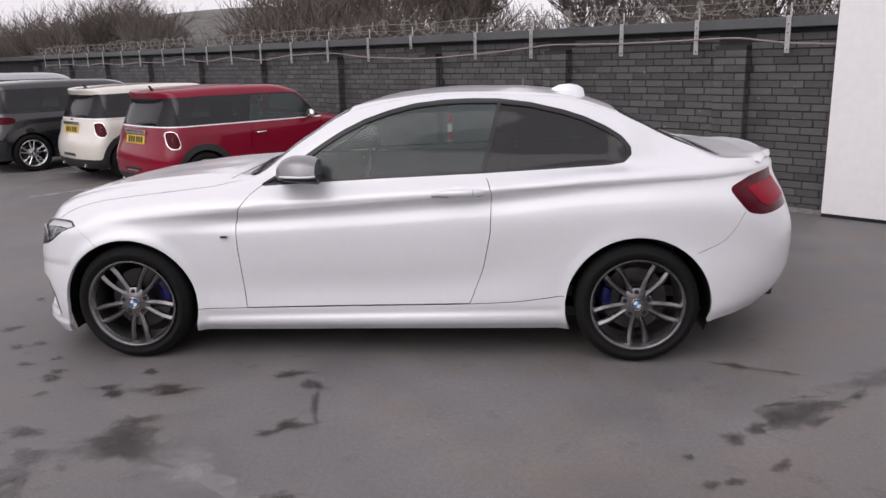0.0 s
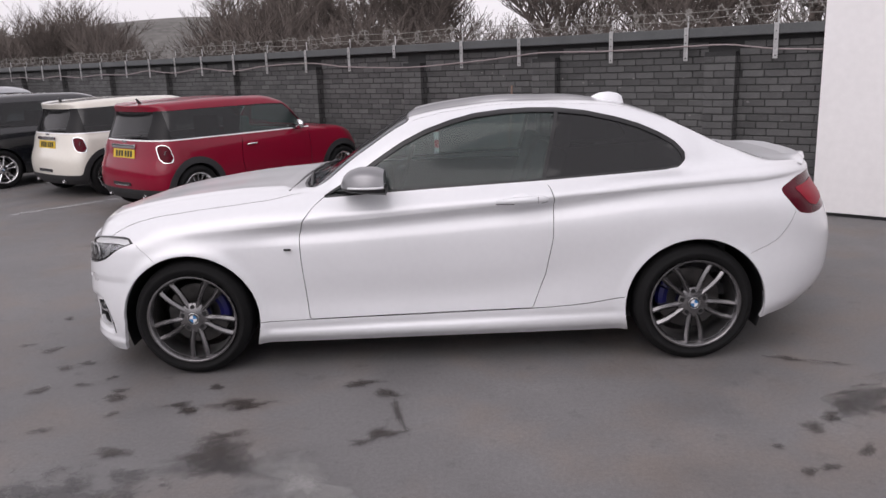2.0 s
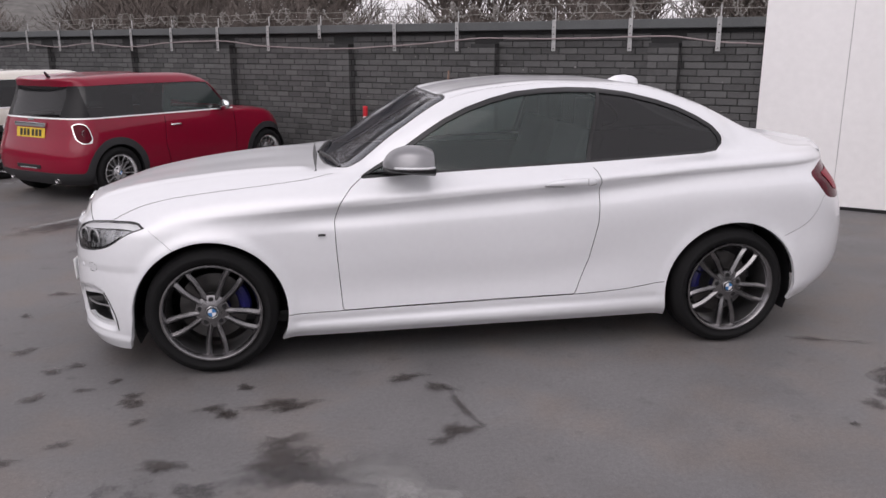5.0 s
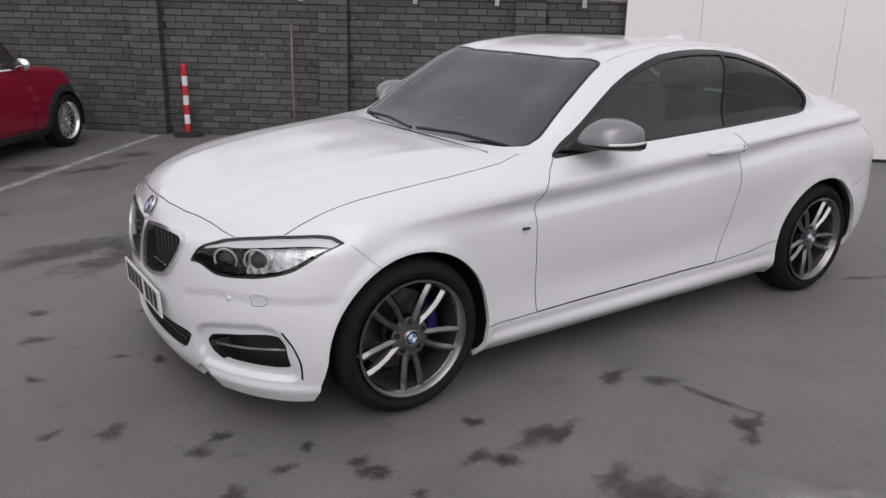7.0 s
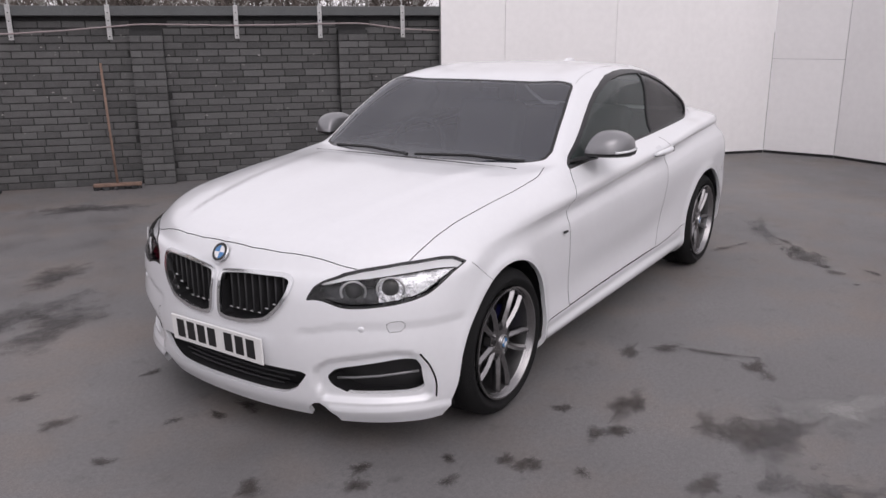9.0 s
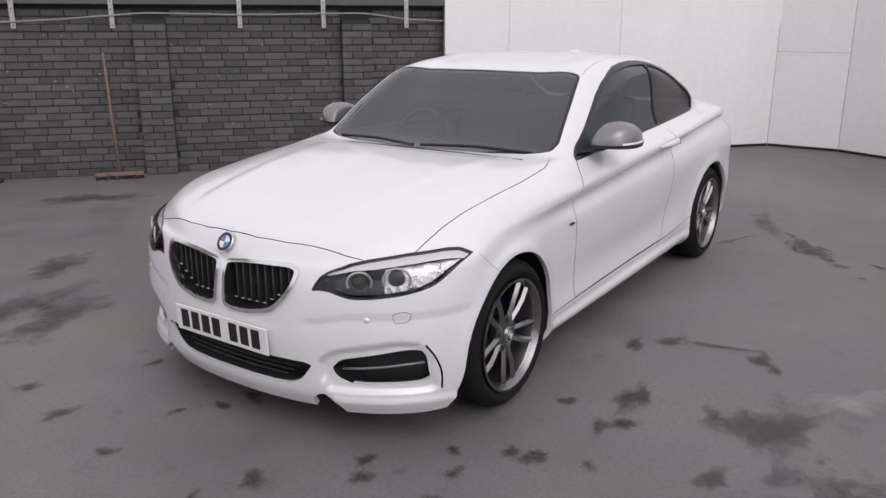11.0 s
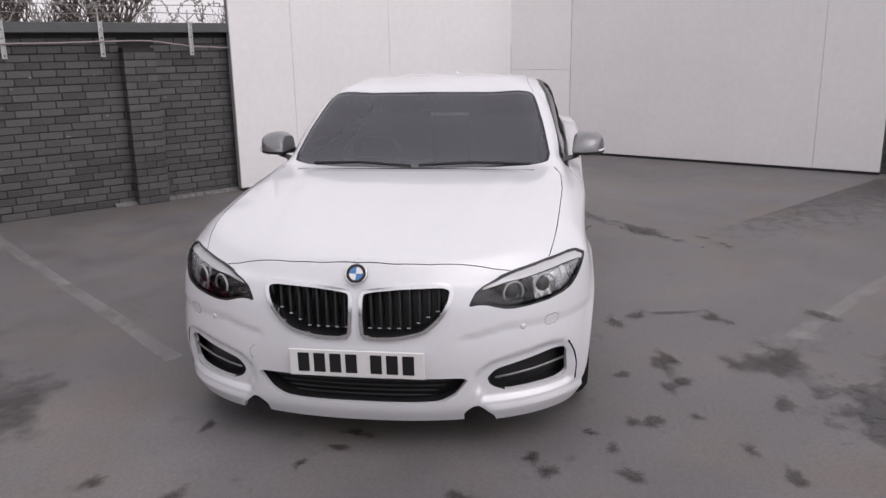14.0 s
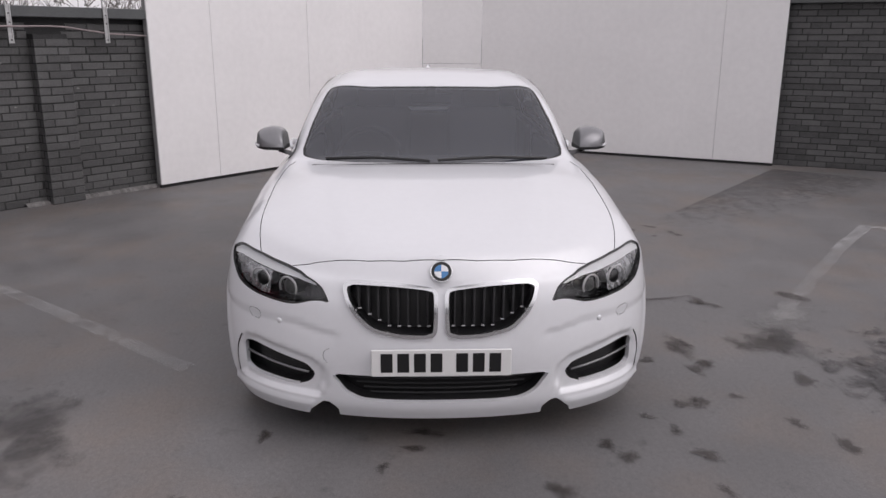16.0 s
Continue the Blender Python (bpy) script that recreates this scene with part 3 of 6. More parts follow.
# rows of the coupe, from the sill up to the roof's middle line
def coupe_skin():
    low, mid, top = (.52, 2.2), (.54, 2.2), (.58, 2.0)
    tail, tailtop = (.56, 2.0), (.60, 1.9)
    R = [
        (-2.075, 2.235, [(-2.1, .862), (-1.5, .855), (-1.0, .815), (1.0, .815), (1.6, .85), (2.2, .80)], [(-2.1, .133), (-1.8, .137), (-1.6, .155), (-1, .152), (0, .16), (.97, .17), (1.7, .225), (1.95, .265), (2.2, .29)], *low, *tail),
        (-2.105, 2.27, [(-2.1, .882), (-1.345, .868), (-.95, .862), (1.0, .864), (1.5, .875), (2.2, .86)], [(-2.1, .188), (-1.7, .202), (-1, .205), (0, .21), (.97, .225), (1.7, .28), (1.95, .33), (2.2, .35)], *low, *tail),
        (-2.118, 2.30, [(-2.1, .888), (-1.345, .880), (-.95, .866), (0, .860), (1.0, .872), (1.5, .885), (2.2, .87)], [(-2.1, .29), (-1, .275), (0, .285), (.97, .33), (1.7, .38), (2.2, .42)], .52, 2.2, *tail),
        (-2.128, 2.31, [(-2.1, .893), (-1.345, .888), (-.95, .860), (0, .852), (1.0, .872), (1.5, .892), (2.2, .872)], [(-2.1, .40), (-1, .38), (0, .40), (1.0, .43), (2.2, .50)], .53, 2.2, *tail),
        (-2.124, 2.31, [(-2.1, .893), (-1.345, .890), (-.95, .868), (0, .862), (1.0, .880), (1.4, .892), (2.2, .868)], [(-2.1, .52), (-1, .56), (0, .57), (1.0, .60), (2.2, .62)], *mid, *tail),
        (-2.106, 2.255, [(-2.1, .882), (-1.345, .884), (-.95, .866), (0, .862), (1.0, .880), (1.4, .890), (2.2, .850)], [(-2.1, .635), (-1.6, .66), (-1, .69), (0, .735), (.6, .78), (1.22, .84), (1.8, .86), (2.2, .80)], *mid, *tail),
        (-2.092, 2.20, [(-2.1, .868), (-1.6, .868), (-1.1, .862), (-.7, .848), (0, .845), (.6, .847), (1.22, .858), (1.8, .842), (2.2, .815)], [(-2.1, .675), (-1.6, .732), (-1.1, .758), (-.74, .768), (0, .818), (.6, .86), (1.22, .925), (1.8, .955), (2.2, .93)], *mid, *tailtop),
        (-2.085, 2.195, [(-2.1, .84), (-1.6, .850), (-1.1, .868), (-.74, .878), (0, .880), (.6, .878), (1.22, .868), (1.8, .838), (2.2, .80)], [(-2.1, .71), (-1.6, .768), (-1.1, .796), (-.74, .811), (0, .86), (.6, .902), (1.22, .962), (1.8, .985), (2.2, .97)], *top, *tailtop),
        (-2.062, 2.185, [(-2.1, .77), (-1.6, .770), (-1.1, .785), (-.6, .79), (0, .788), (.6, .775), (1.235, .745), (1.5, .735), (1.9, .73), (2.2, .73)], [(-2.1, .750), (-1.8, .80), (-1.5, .85), (-1.1, .898), (-.75, .928), (-.54, .945), (.06, .974), (.554, .993), (1.235, 1.028), (1.5, 1.03), (1.9, 1.022), (2.25, .985)], *top, *tailtop),
        (-2.052, 2.19, [(-2.1, .66), (-1.5, .68), (-1.0, .72), (-.70, .765), (-.54, .762), (-.36, .725), (-.178, .685), (.067, .650), (.35, .633), (.64, .628), (.97, .640), (1.185, .668), (1.309, .712), (1.45, .70), (1.9, .68), (2.2, .68)], [(-2.1, .762), (-1.8, .825), (-1.5, .875), (-1.1, .92), (-.75, .948), (-.54, .970), (-.365, 1.095), (-.178, 1.212), (.067, 1.302), (.35, 1.338), (.64, 1.340), (.97, 1.288), (1.185, 1.206), (1.309, 1.12), (1.45, 1.055), (1.9, 1.026), (2.26, .985)], *top, .56, 2.0),
        (-2.046, 2.19, [(-2.1, .54), (-1.5, .57), (-1.0, .62), (-.66, .705), (-.4, .668), (-.143, .596), (.1, .560), (.4, .542), (.9, .538), (1.264, .545), (1.85, .59), (2.2, .59)], [(-2.1, .770), (-1.8, .842), (-1.5, .894), (-1.1, .938), (-.72, .960), (-.4, 1.150), (-.143, 1.303), (.1, 1.352), (.4, 1.376), (.9, 1.354), (1.264, 1.254), (1.6, 1.10), (1.85, 1.028), (2.1, 1.022), (2.27, .985)], .60, 1.9, .5, 2.1),
        (-2.040, 2.195, [(-2.1, .27), (-1.0, .33), (-.7, .36), (-.15, .33), (.4, .30), (1.2, .30), (1.85, .33), (2.2, .33)], [(-2.1, .777), (-1.8, .850), (-1.5, .902), (-1.1, .945), (-.78, .962), (-.4, 1.174), (-.155, 1.320), (.1, 1.366), (.4, 1.390), (.7, 1.391), (.95, 1.369), (1.264, 1.280), (1.6, 1.112), (1.83, 1.032), (2.1, 1.026), (2.28, .985)], .62, 1.7, .45, 2.2),
        (-2.040, 2.195, [(-2.1, 0), (2.2, 0)], [(-2.1, .78), (-1.8, .850), (-1.5, .900), (-1.1, .943), (-.80, .962), (-.4, 1.184), (-.165, 1.324), (.1, 1.370), (.4, 1.395), (.7, 1.396), (.95, 1.374), (1.264, 1.286), (1.6, 1.116), (1.83, 1.032), (2.1, 1.026), (2.28, .985)], .62, 1.7, .45, 2.2),
    ]
    R = [(a + .016, *rest) for a, *rest in R]
    return loft(R, 300, [6, 9, 10, 10, 7, 7, 8, 7, 8, 5, 8, 7], .16, coupe_mould)


DUCT_FRAME = [(.435, .30), (.455, .36), (.50, .392), (.59, .415), (.73, .442), (.785, .428), (.815, .36), (.822, .24), (.80, .222), (.47, .222)]


def step(v):
    v = np.clip(v, 0, 1)
    return v * v * (3 - 2 * v)


def coupe_mould(g):
    """Pressed shapes: sunk frames round the side intakes, the blade along the chin, lips round the wheel openings."""
    x, y, z = g[:, :, 0], g[:, :, 1], g[:, :, 2]
    front = step((-1.62 - x) / .08)
    d = -.018 * front * step(-poly_dist(DUCT_FRAME, y, z) / .016)
    low = .50 + .045 * step((y - .35) / .3) - z
    d = d - .009 * front * step(low / .012) * np.exp(-np.clip(low, 0, 1) / .06) * step((y - .37) / .05)
    d = d + .012 * front * step((y - .47) / .03) * step((.206 - z) / .010)
    for hx in (-1.345, 1.345):
        r = np.hypot(x - hx, z - .305)
        d = d + .011 * np.exp(-((r - .368) / .032) ** 2) * step((y - .55) / .1)
    # sharp-topped hollow along the flank
    u = pchip([(-1.3, .765), (-1.07, .798), (-.75, .825), (-.60, .846), (-.37, .866), (-.1, .884), (.2, .899), (.61, .922), (1.03, .936), (1.5, .962), (2.0, .985)])(x) - z
    d = d - .0105 * step(u / .020) * np.exp(-np.clip(u, 0, 1) / .09) * step((x + 1.2) / .5) * step((2.1 - x) / .5) * step((y - .5) / .1)
    d = d - .008 * np.exp(-((z - .40 - .16 * step((x - .1) / .9)) / .11) ** 2) * step((x + .85) / .5) * step((1.05 - x) / .35) * step((y - .5) / .1)
    # raised middle of the bonnet
    edge = .40 + .16 * (x + 1.95) / 1.1
    d = d + .007 * step((edge - y) / .05) * step((-.82 - x) / .1) * step((x + 2.0) / .25) * step((z - .70) / .05)
    # crease over the side skirt
    d = d - .008 * np.exp(-((z - (.262 + .02 * x)) / .02) ** 2) * step((1.0 - np.abs(x)) / .08) * step((y - .5) / .1)
    return d


def nose_x(y, tip=-2.108, depth=.54, width=.893, power=2.2):
    """How far forward the bumper reaches at a given half width."""
    q = min(abs(y) / width, 1)
    return tip + depth * (1 - (1 - q ** power) ** (1 / power))


DLO = [(-.60, .945), (-.29, .962), (.06, .978), (.554, .996), (1.20, 1.028), (1.275, 1.038), (1.306, 1.07), (1.305, 1.105), (1.26, 1.16), (1.185, 1.206), (1.08, 1.254), (.97, 1.290), (.80, 1.330), (.64, 1.350), (.49, 1.354), (.35, 1.350), (.2, 1.335), (.067, 1.304), (-.06, 1.262), (-.178, 1.207), (-.27, 1.152), (-.365, 1.090), (-.47, 1.02)]
HUBX, HUBZ = 1.345, 0.315


def ribbon(skin, g, limit, half=.0016, lift=.0006):
    """A thin strip on the skin along g = 0, where limit is below zero."""
    v, f, n = [], [], []
    for face in skin.f:
        hits = []
        for i, a in enumerate(face):
            b = face[(i + 1) % len(face)]
            if (g[a] < 0) != (g[b] < 0):
                t = g[a] / (g[a] - g[b])
                if limit[a] + (limit[b] - limit[a]) * t < 0:
                    hits.append((skin.v[a] + (skin.v[b] - skin.v[a]) * t, skin.n[a] + (skin.n[b] - skin.n[a]) * t))
        if len(hits) == 2:
            (p, pn), (q, qn) = hits
            d = q - p
            if np.linalg.norm(d) < 1e-6:
                continue
            s = np.cross(d, pn + qn)
            s = s / np.linalg.norm(s) * half
            e = d / np.linalg.norm(d) * half * .6
            pu, qu = pn / np.linalg.norm(pn) * lift, qn / np.linalg.norm(qn) * lift
            k = len(v)
            v += [p - s + pu - e, q - s + qu + e, q + s + qu + e, p + s + pu - e]
            n += [pn, qn, qn, pn]
            f.append((k, k + 1, k + 2, k + 3))
    return Skin(np.array(v).reshape(-1, 3), np.array(n).reshape(-1, 3), f)


def build_coupe():
    car = base("coupe", pose(0, .036, 0) @ Matrix.Diagonal((1, 1.02, 1, 1)), "white two-door coupe parked on damp asphalt", "car")
    sk = coupe_skin()
    X, Y, Z = (lambda s: s.v[:, 0]), (lambda s: s.v[:, 1]), (lambda s: s.v[:, 2])
    # outlines of the panels
    lamp_a = lambda s: (Y(s) - .42) + .55 * (X(s) + 2.02)
    hl = [(-.02, .615), (.025, .672), (.066, .694), (.13, .713), (.15, .720), (.23, .734), (.39, .753), (.545, .764), (.60, .761), (.655, .740), (.602, .712), (.535, .664), (.50, .644), (.445, .628), (.365, .613), (.252, .601), (.18, .597), (.14, .600), (.10, .610), (.062, .620), (.025, .622)]
    side, up = .4 - Y(sk), .68 - Z(sk)
    offlamp = -poly_dist(hl, lamp_a(sk), Z(sk)) + (X(sk) > -1.45) * -1.0
    door = [(-.586, .955), (-.66, .90), (-.715, .83), (-.742, .744), (-.738, .62), (-.713, .292), (.485, .316), (.555, .50), (.594, .692), (.602, .90), (.585, .955), (.552, .996), (.2, 1.02)]
    dz = pchip([(-1.7, .27), (-.985, .285), (-.713, .290), (.485, .314), (.72, .328), (.98, .365)])
    bonnet = [(-2.034, -.3), (-2.034, 0), (-2.026, .14), (-2.005, .27), (-1.973, .39), (-1.948, .48), (-1.942, .505), (-1.93, .54), (-1.89, .66), (-1.79, .712), (-1.70, .730), (-1.60, .741), (-1.45, .748), (-1.1, .760), (-.85, .752), (-.72, .715), (-.6, .6), (-.6, -.3)]
    nose_cut = lambda s: X(s) + 1.598 + (Z(s) - .725) * 1.1
    fwd = X(sk) + 1.5
    gaps = [
        ribbon(sk, poly_dist(door, X(sk), Z(sk)), np.maximum(side, Z(sk) - .975)),
        ribbon(sk, Z(sk) - dz(X(sk)), np.maximum(side, np.abs(X(sk)) - .985)),
        ribbon(sk, poly_dist(bonnet, X(sk), Y(sk)), np.maximum(np.maximum(up, X(sk) + .72), offlamp)),
        ribbon(sk, nose_cut(sk), np.maximum(np.maximum(side, Z(sk) - .735), .615 - Z(sk)), .0006),
        ribbon(sk, Z(sk) - pchip([(1.62, .585), (1.75, .65), (1.83, .745), (1.86, .80)])(X(sk)), np.maximum(np.maximum(side, X(sk) - 1.86), 1.62 - X(sk)), .0008),
        ribbon(sk, Y(sk) - pchip([(-.14, .588), (.1, .548), (.4, .528), (.9, .520), (1.25, .505)])(X(sk)), np.maximum(np.maximum(1.2 - Z(sk), X(sk) - 1.25), -.14 - X(sk)), .0007),
        ribbon(sk, poly_dist([(.702, .511), (.700, .550), (.757, .558), (.747, .515)], Y(sk), Z(sk)), fwd, .0008),
    ]
    eye_line = ribbon(sk, np.hypot(Y(sk) - .415, Z(sk) - .405) - .034, np.maximum(fwd, .415 - Y(sk)), .0008)
    # wheel openings
    for cx in (-HUBX, HUBX):
        _, sk = sk.split(np.maximum(np.hypot(X(sk) - cx, Z(sk) - .305) - (.365 if cx < 0 else .369), .3 - np.abs(Y(sk))))
    _, sk = sk.split(np.maximum(np.maximum(-(X(sk) + 1.71 + (.305 - Z(sk)) * .20), Z(sk) - .305), np.maximum(X(sk) + HUBX, .3 - np.abs(Y(sk)))))
    # side windows
    d = np.maximum(poly_dist(DLO, X(sk), Z(sk)) - .007, .35 - Y(sk))
    dlo, sk = sk.split(d)
    panes, trim = dlo.split(poly_dist(DLO, X(dlo), Z(dlo)) + .005 + .010 * step((Z(dlo) - pchip([(-.6, .975), (.06, 1.01), (.554, 1.03), (1.3, 1.06)])(X(dlo))) / .03))
    fore, aft = panes.split((X(panes) - .560) - (Z(panes) - .996) * .24 + .010)
    bar, aft = aft.split((X(aft) - .560) - (Z(aft) - .996) * .24 - .010)
    trim = trim.joined(bar)
    # windscreen and rear window, by their outline from above
    ws = [(-.80, 0), (-.795, .20), (-.775, .40), (-.735, .58), (-.665, .685), (-.60, .695), (-.40, .652), (-.185, .598), (-.150, .585), (-.158, .40), (-.17, .20), (-.172, 0), (-.172, -.1), (-.8, -.1)]
    screen, sk = sk.split(np.maximum(poly_dist(ws, X(sk), Y(sk)), .85 - Z(sk)))
    screen, frit = screen.split(poly_dist(ws, X(screen), Y(screen)) + .014)
    rw = [(1.275, -.1), (1.275, .2), (1.265, .42), (1.275, .50), (1.33, .525), (1.6, .55), (1.78, .555), (1.815, .50), (1.825, .2), (1.825, -.1)]
    rear, sk = sk.split(np.maximum(poly_dist(rw, X(sk), Y(sk)), .85 - Z(sk)))
    # lamps
    lamp, sk = sk.split(np.maximum(poly_dist(hl, lamp_a(sk), Z(sk)), X(sk) + 1.45))
    lamp_d = lambda s: poly_dist(hl, lamp_a(s), Z(s))
    lamp, lampedge = lamp.split(lamp_d(lamp) + .006)
    tl = rounded([(1.775, .908), (1.93, .957), (2.3, .972), (2.3, .775), (1.97, .765), (1.875, .787)], 5, .25)
    tail, sk = sk.split(np.maximum(np.maximum(poly_dist(tl, X(sk), Z(sk)), .45 - Y(sk)), 1.5 - X(sk)))
    # grille, intakes
    kidney = rounded([(.016, .655), (.028, .682), (.16, .697), (.335, .700), (.362, .684), (.350, .630), (.320, .580), (.260, .522), (.15, .499), (.04, .498), (.020, .515)], 5, .3)
    kid, sk = sk.split(np.maximum(poly_dist(kidney, Y(sk), Z(sk)) - .005, X(sk) + 1.6))
    kin, kring = kid.split(poly_dist(kidney, Y(kid), Z(kid)) + .010)
    intake = rounded([(-.3, .336), (.20, .334), (.425, .332), (.368, .255), (.31, .225), (.22, .219), (-.3, .222)], 5, .2)
    inlet, sk = sk.split(np.maximum(poly_dist(intake, Y(sk), Z(sk)), X(sk) + 1.6))
    fog = rounded([(.786, .397), (.735, .404), (.52, .356), (.485, .318), (.50, .283), (.56, .255), (.792, .262)], 5, .2)
    duct, sk = sk.split(np.maximum(poly_dist(fog, Y(sk), Z(sk)), X(sk) + 1.5))
    slot = ribbon(sk, Y(sk) - pchip([(.22, .822), (.30, .828), (.36, .820), (.42, .796), (.45, .78)])(Z(sk)), np.maximum(np.maximum(X(sk) + 1.6, Z(sk) - .425), .235 - Z(sk)), .0035, .0012)
    _, sk = sk.split(np.maximum(poly_dist([(.395, .10), (.398, .172), (.43, .202), (.455, .206), (.512, .155), (.525, .10)], Y(sk), Z(sk)), X(sk) + 1.7))
    blade, sk = sk.split(np.maximum(np.maximum(Z(sk) - .204, .48 - Y(sk)), X(sk) + 1.62))
    # panels
    hood, sk = sk.split(np.maximum(poly_dist(bonnet, X(sk), Y(sk)), .68 - Z(sk)))
    doorp, sk = sk.split(np.maximum(poly_dist(door, X(sk), Z(sk)), .4 - Y(sk)))
    nose, sk = sk.split(np.maximum(nose_cut(sk), Z(sk) - .80))
    sills, sk = sk.split(np.maximum(np.maximum(Z(sk) - dz(X(sk)), .4 - Y(sk)), np.abs(X(sk)) - 1.02))
    skin_part("body_shell", sk.both(), PAINT, car, "glossy white body shell", .02)
    skin_part("bonnet", hood.both(), PAINT, car, "")
    fb = skin_part("front_bumper", nose.both(), PAINT, car, "", .02)
    for g in gaps:
        for gg in g.pieces() + g.mirrored().pieces():
            skin_part("shut_line", gg, GAP, car)
    skin_part("shut_line", eye_line, GAP, car)
    skin_part("windscreen", screen.moved(.004).both(), SCREEN, car, "tinted windscreen reflecting a pale sky, with haze in its colour").visible_shadow = False
    skin_part("screen_border", frit.moved(.003).both(), TRIM, car, "black border of the windscreen")
    skin_part("rear_window", rear.moved(.004).both(), DARKGLASS, car, "dark rear window").visible_shadow = False
    for flip in (False, True):
        m = (lambda s: s.mirrored()) if flip else (lambda s: s)
        sgn = -1 if flip else 1
        dr = skin_part("door", m(doorp), PAINT, car, "")
        skin_part("window", m(fore.moved(.008)), SIDEGLASS, dr, "green-tinted door glass").visible_shadow = False
        pts = [(.300, .897), (.335, .904), (.39, .909), (.47, .911), (.53, .911), (.565, .909)]
        out = [.888, .900, .912, .914, .905, .892]
        hd = part("handle", tube_bm([(x, sgn * y, z) for (x, z), y in zip(pts, out)], [.007, .013, .018, .019, .019, .012], 10), PAINT, dr, "white door handle", True)
        # black lines along the handle's lower edge stand in for its shade
        for a, b in ((0, 3), (4, 6)):
            part("handle_shade", tube_bm([(x, sgn * (y + .001), z - w) for (x, z), y, w in list(zip(pts, out, (.006, .013, .018, .019, .019, .011)))[a:b]], .0028, 6), GAP, hd, "dark line for the shade in the gap under the handle")
        part("lock_seam", box_bm(.512, sgn * .9185, .912, .002, .016, .030, .0005, 1), GAP, hd, "fine seam of the lock cap")
        cup = lathe([(.002, 0), (.03, .003), (.055, .012)], 20)
        bmesh.ops.scale(cup, vec=(1.0, 1, .55), verts=cup.verts[:])
        bmesh.ops.translate(cup, vec=(.43, sgn * .870, .908), verts=cup.verts[:])
        part("handle_cup", cup, PAINT, dr, "", True)
        skin_part("quarter_window", m(aft.moved(.008)), DARKGLASS, car, "dark privacy glass").visible_shadow = False
        skin_part("window_trim", m(trim.moved(.001)), TRIM, car, "gloss black window surround", .01)
        skin_part("side_sill", m(sills), PAINT, car, "", .02)
        tl_ob = skin_part("tail_lamp", m(tail.moved(.002)), TAIL, car, "dark red tail lamp", .02)
        inner, _ = tail.split(poly_dist([(1.88, .905), (2.3, .925), (2.3, .845), (2.02, .80), (1.96, .82)], X(tail), Z(tail)))
        skin_part("light_bar", m(inner.moved(-.001)), TAILBAR, tl_ob, "brighter red light bar")
        kg = skin_part("kidney_grille", m(kin.pushed(.085)), TRIM, car, "black kidney grille in a chrome frame")
        skin_part("grille_frame", m(kring.moved(-.012)), CHROME, kg, "chrome frame", .03)
        lv, lf = m(kin).lip(.085, .004, True)
        mesh_ob("grille_wall", lv, lf, TRIM, kg, smooth=False)
        for k in range(9):
            y = .050 + k * .037
            top = .682 - .010 * (k == 0)
            low = .520 + max(0, (y - .20)) * .62
            xs = nose_x(y)
            part("slat", box_bm(xs + .062, sgn * y, (top + low) / 2, .045, .009, top - low, .003, 1), PLASTIC, kg, "", True, 40)
            part("slat_tip", box_bm(xs + .044, sgn * y, top - .018, .004, .0065, .032, .001, 1), RING, kg, "grey slat end")
            part("slat_tip", box_bm(xs + .034, sgn * (y - .004), low + .010, .004, .014, .005, .001, 1), RING, kg, "grey slat end")
        fg = skin_part("fog_duct", m(duct.pushed(.08)), TRIM, car, "black side air intake in the bumper")
        lv, lf = m(duct).lip(.08, .004, True)
        mesh_ob("duct_wall", lv, lf, TRIM, fg, smooth=False)
        part("duct_bar", tube_bm([(nose_x(y, -2.104) + .030, sgn * y, z) for y, z in ((.515, .312), (.58, .318), (.66, .328), (.72, .338), (.775, .345))], .005, 8), SATIN, fg, "grey bar across the intake", True)
        skin_part("air_slot", m(slot), GAP, fg, "narrow black air slot")
        skin_part("splitter_blade", m(blade), PAINT, fb, "", .02)
        headlamp(car, m(lamp), m(lampedge), sgn, hl)
        for (x, y, z) in ((nose_x(.365, -2.098) + .004, .365, .362), (nose_x(.621) + .007, .621, .522)):
            disc = lathe([(.0005, -.004), (.011, -.004), (.012, .002)], 16, "x")
            bmesh.ops.rotate(disc, verts=disc.verts[:], matrix=Matrix.Rotation(-sgn * (.25 if y < .5 else .7), 3, "Z"))
            bmesh.ops.translate(disc, vec=(x, sgn * y, z), verts=disc.verts[:])
            part("parking_sensor", disc, PAINT, fb, "", True)
        # mirror
        mi = part("door_mirror", mirror_shell(sgn, 0), SATIN, car, "satin grey mirror cap on a black foot", True)
        part("mirror_foot", mirror_foot(sgn), TRIM, mi, "black mirror foot", True, 40)
        part("mirror_glass", mirror_shell(sgn, 1), CHROME, mi, "mirror glass")
        part("indicator", tube_bm([(x, sgn * (mirror_plan(x)[1] + .001), 1.009 + .003 * (x > -.3)) for x in (-.455, -.42, -.38, -.34, -.30, -.268)], .0065, 6), BADGEWHITE, mi, "pale indicator strip", True)
        # side badge: a plain dark bar
        part("wing_badge", box_bm(-.805, sgn * .8755, .682, .036, .008, .011, .001, 1), PLASTIC, car, "small dark badge bar")
    ik = skin_part("lower_intake", inlet.pushed(.10).both(), TRIM, car, "black lower air intake with a fine mesh")
    lv, lf = inlet.both().lip(.10, .004, True)
    mesh_ob("intake_wall", lv, lf, PLASTIC, ik, smooth=False)
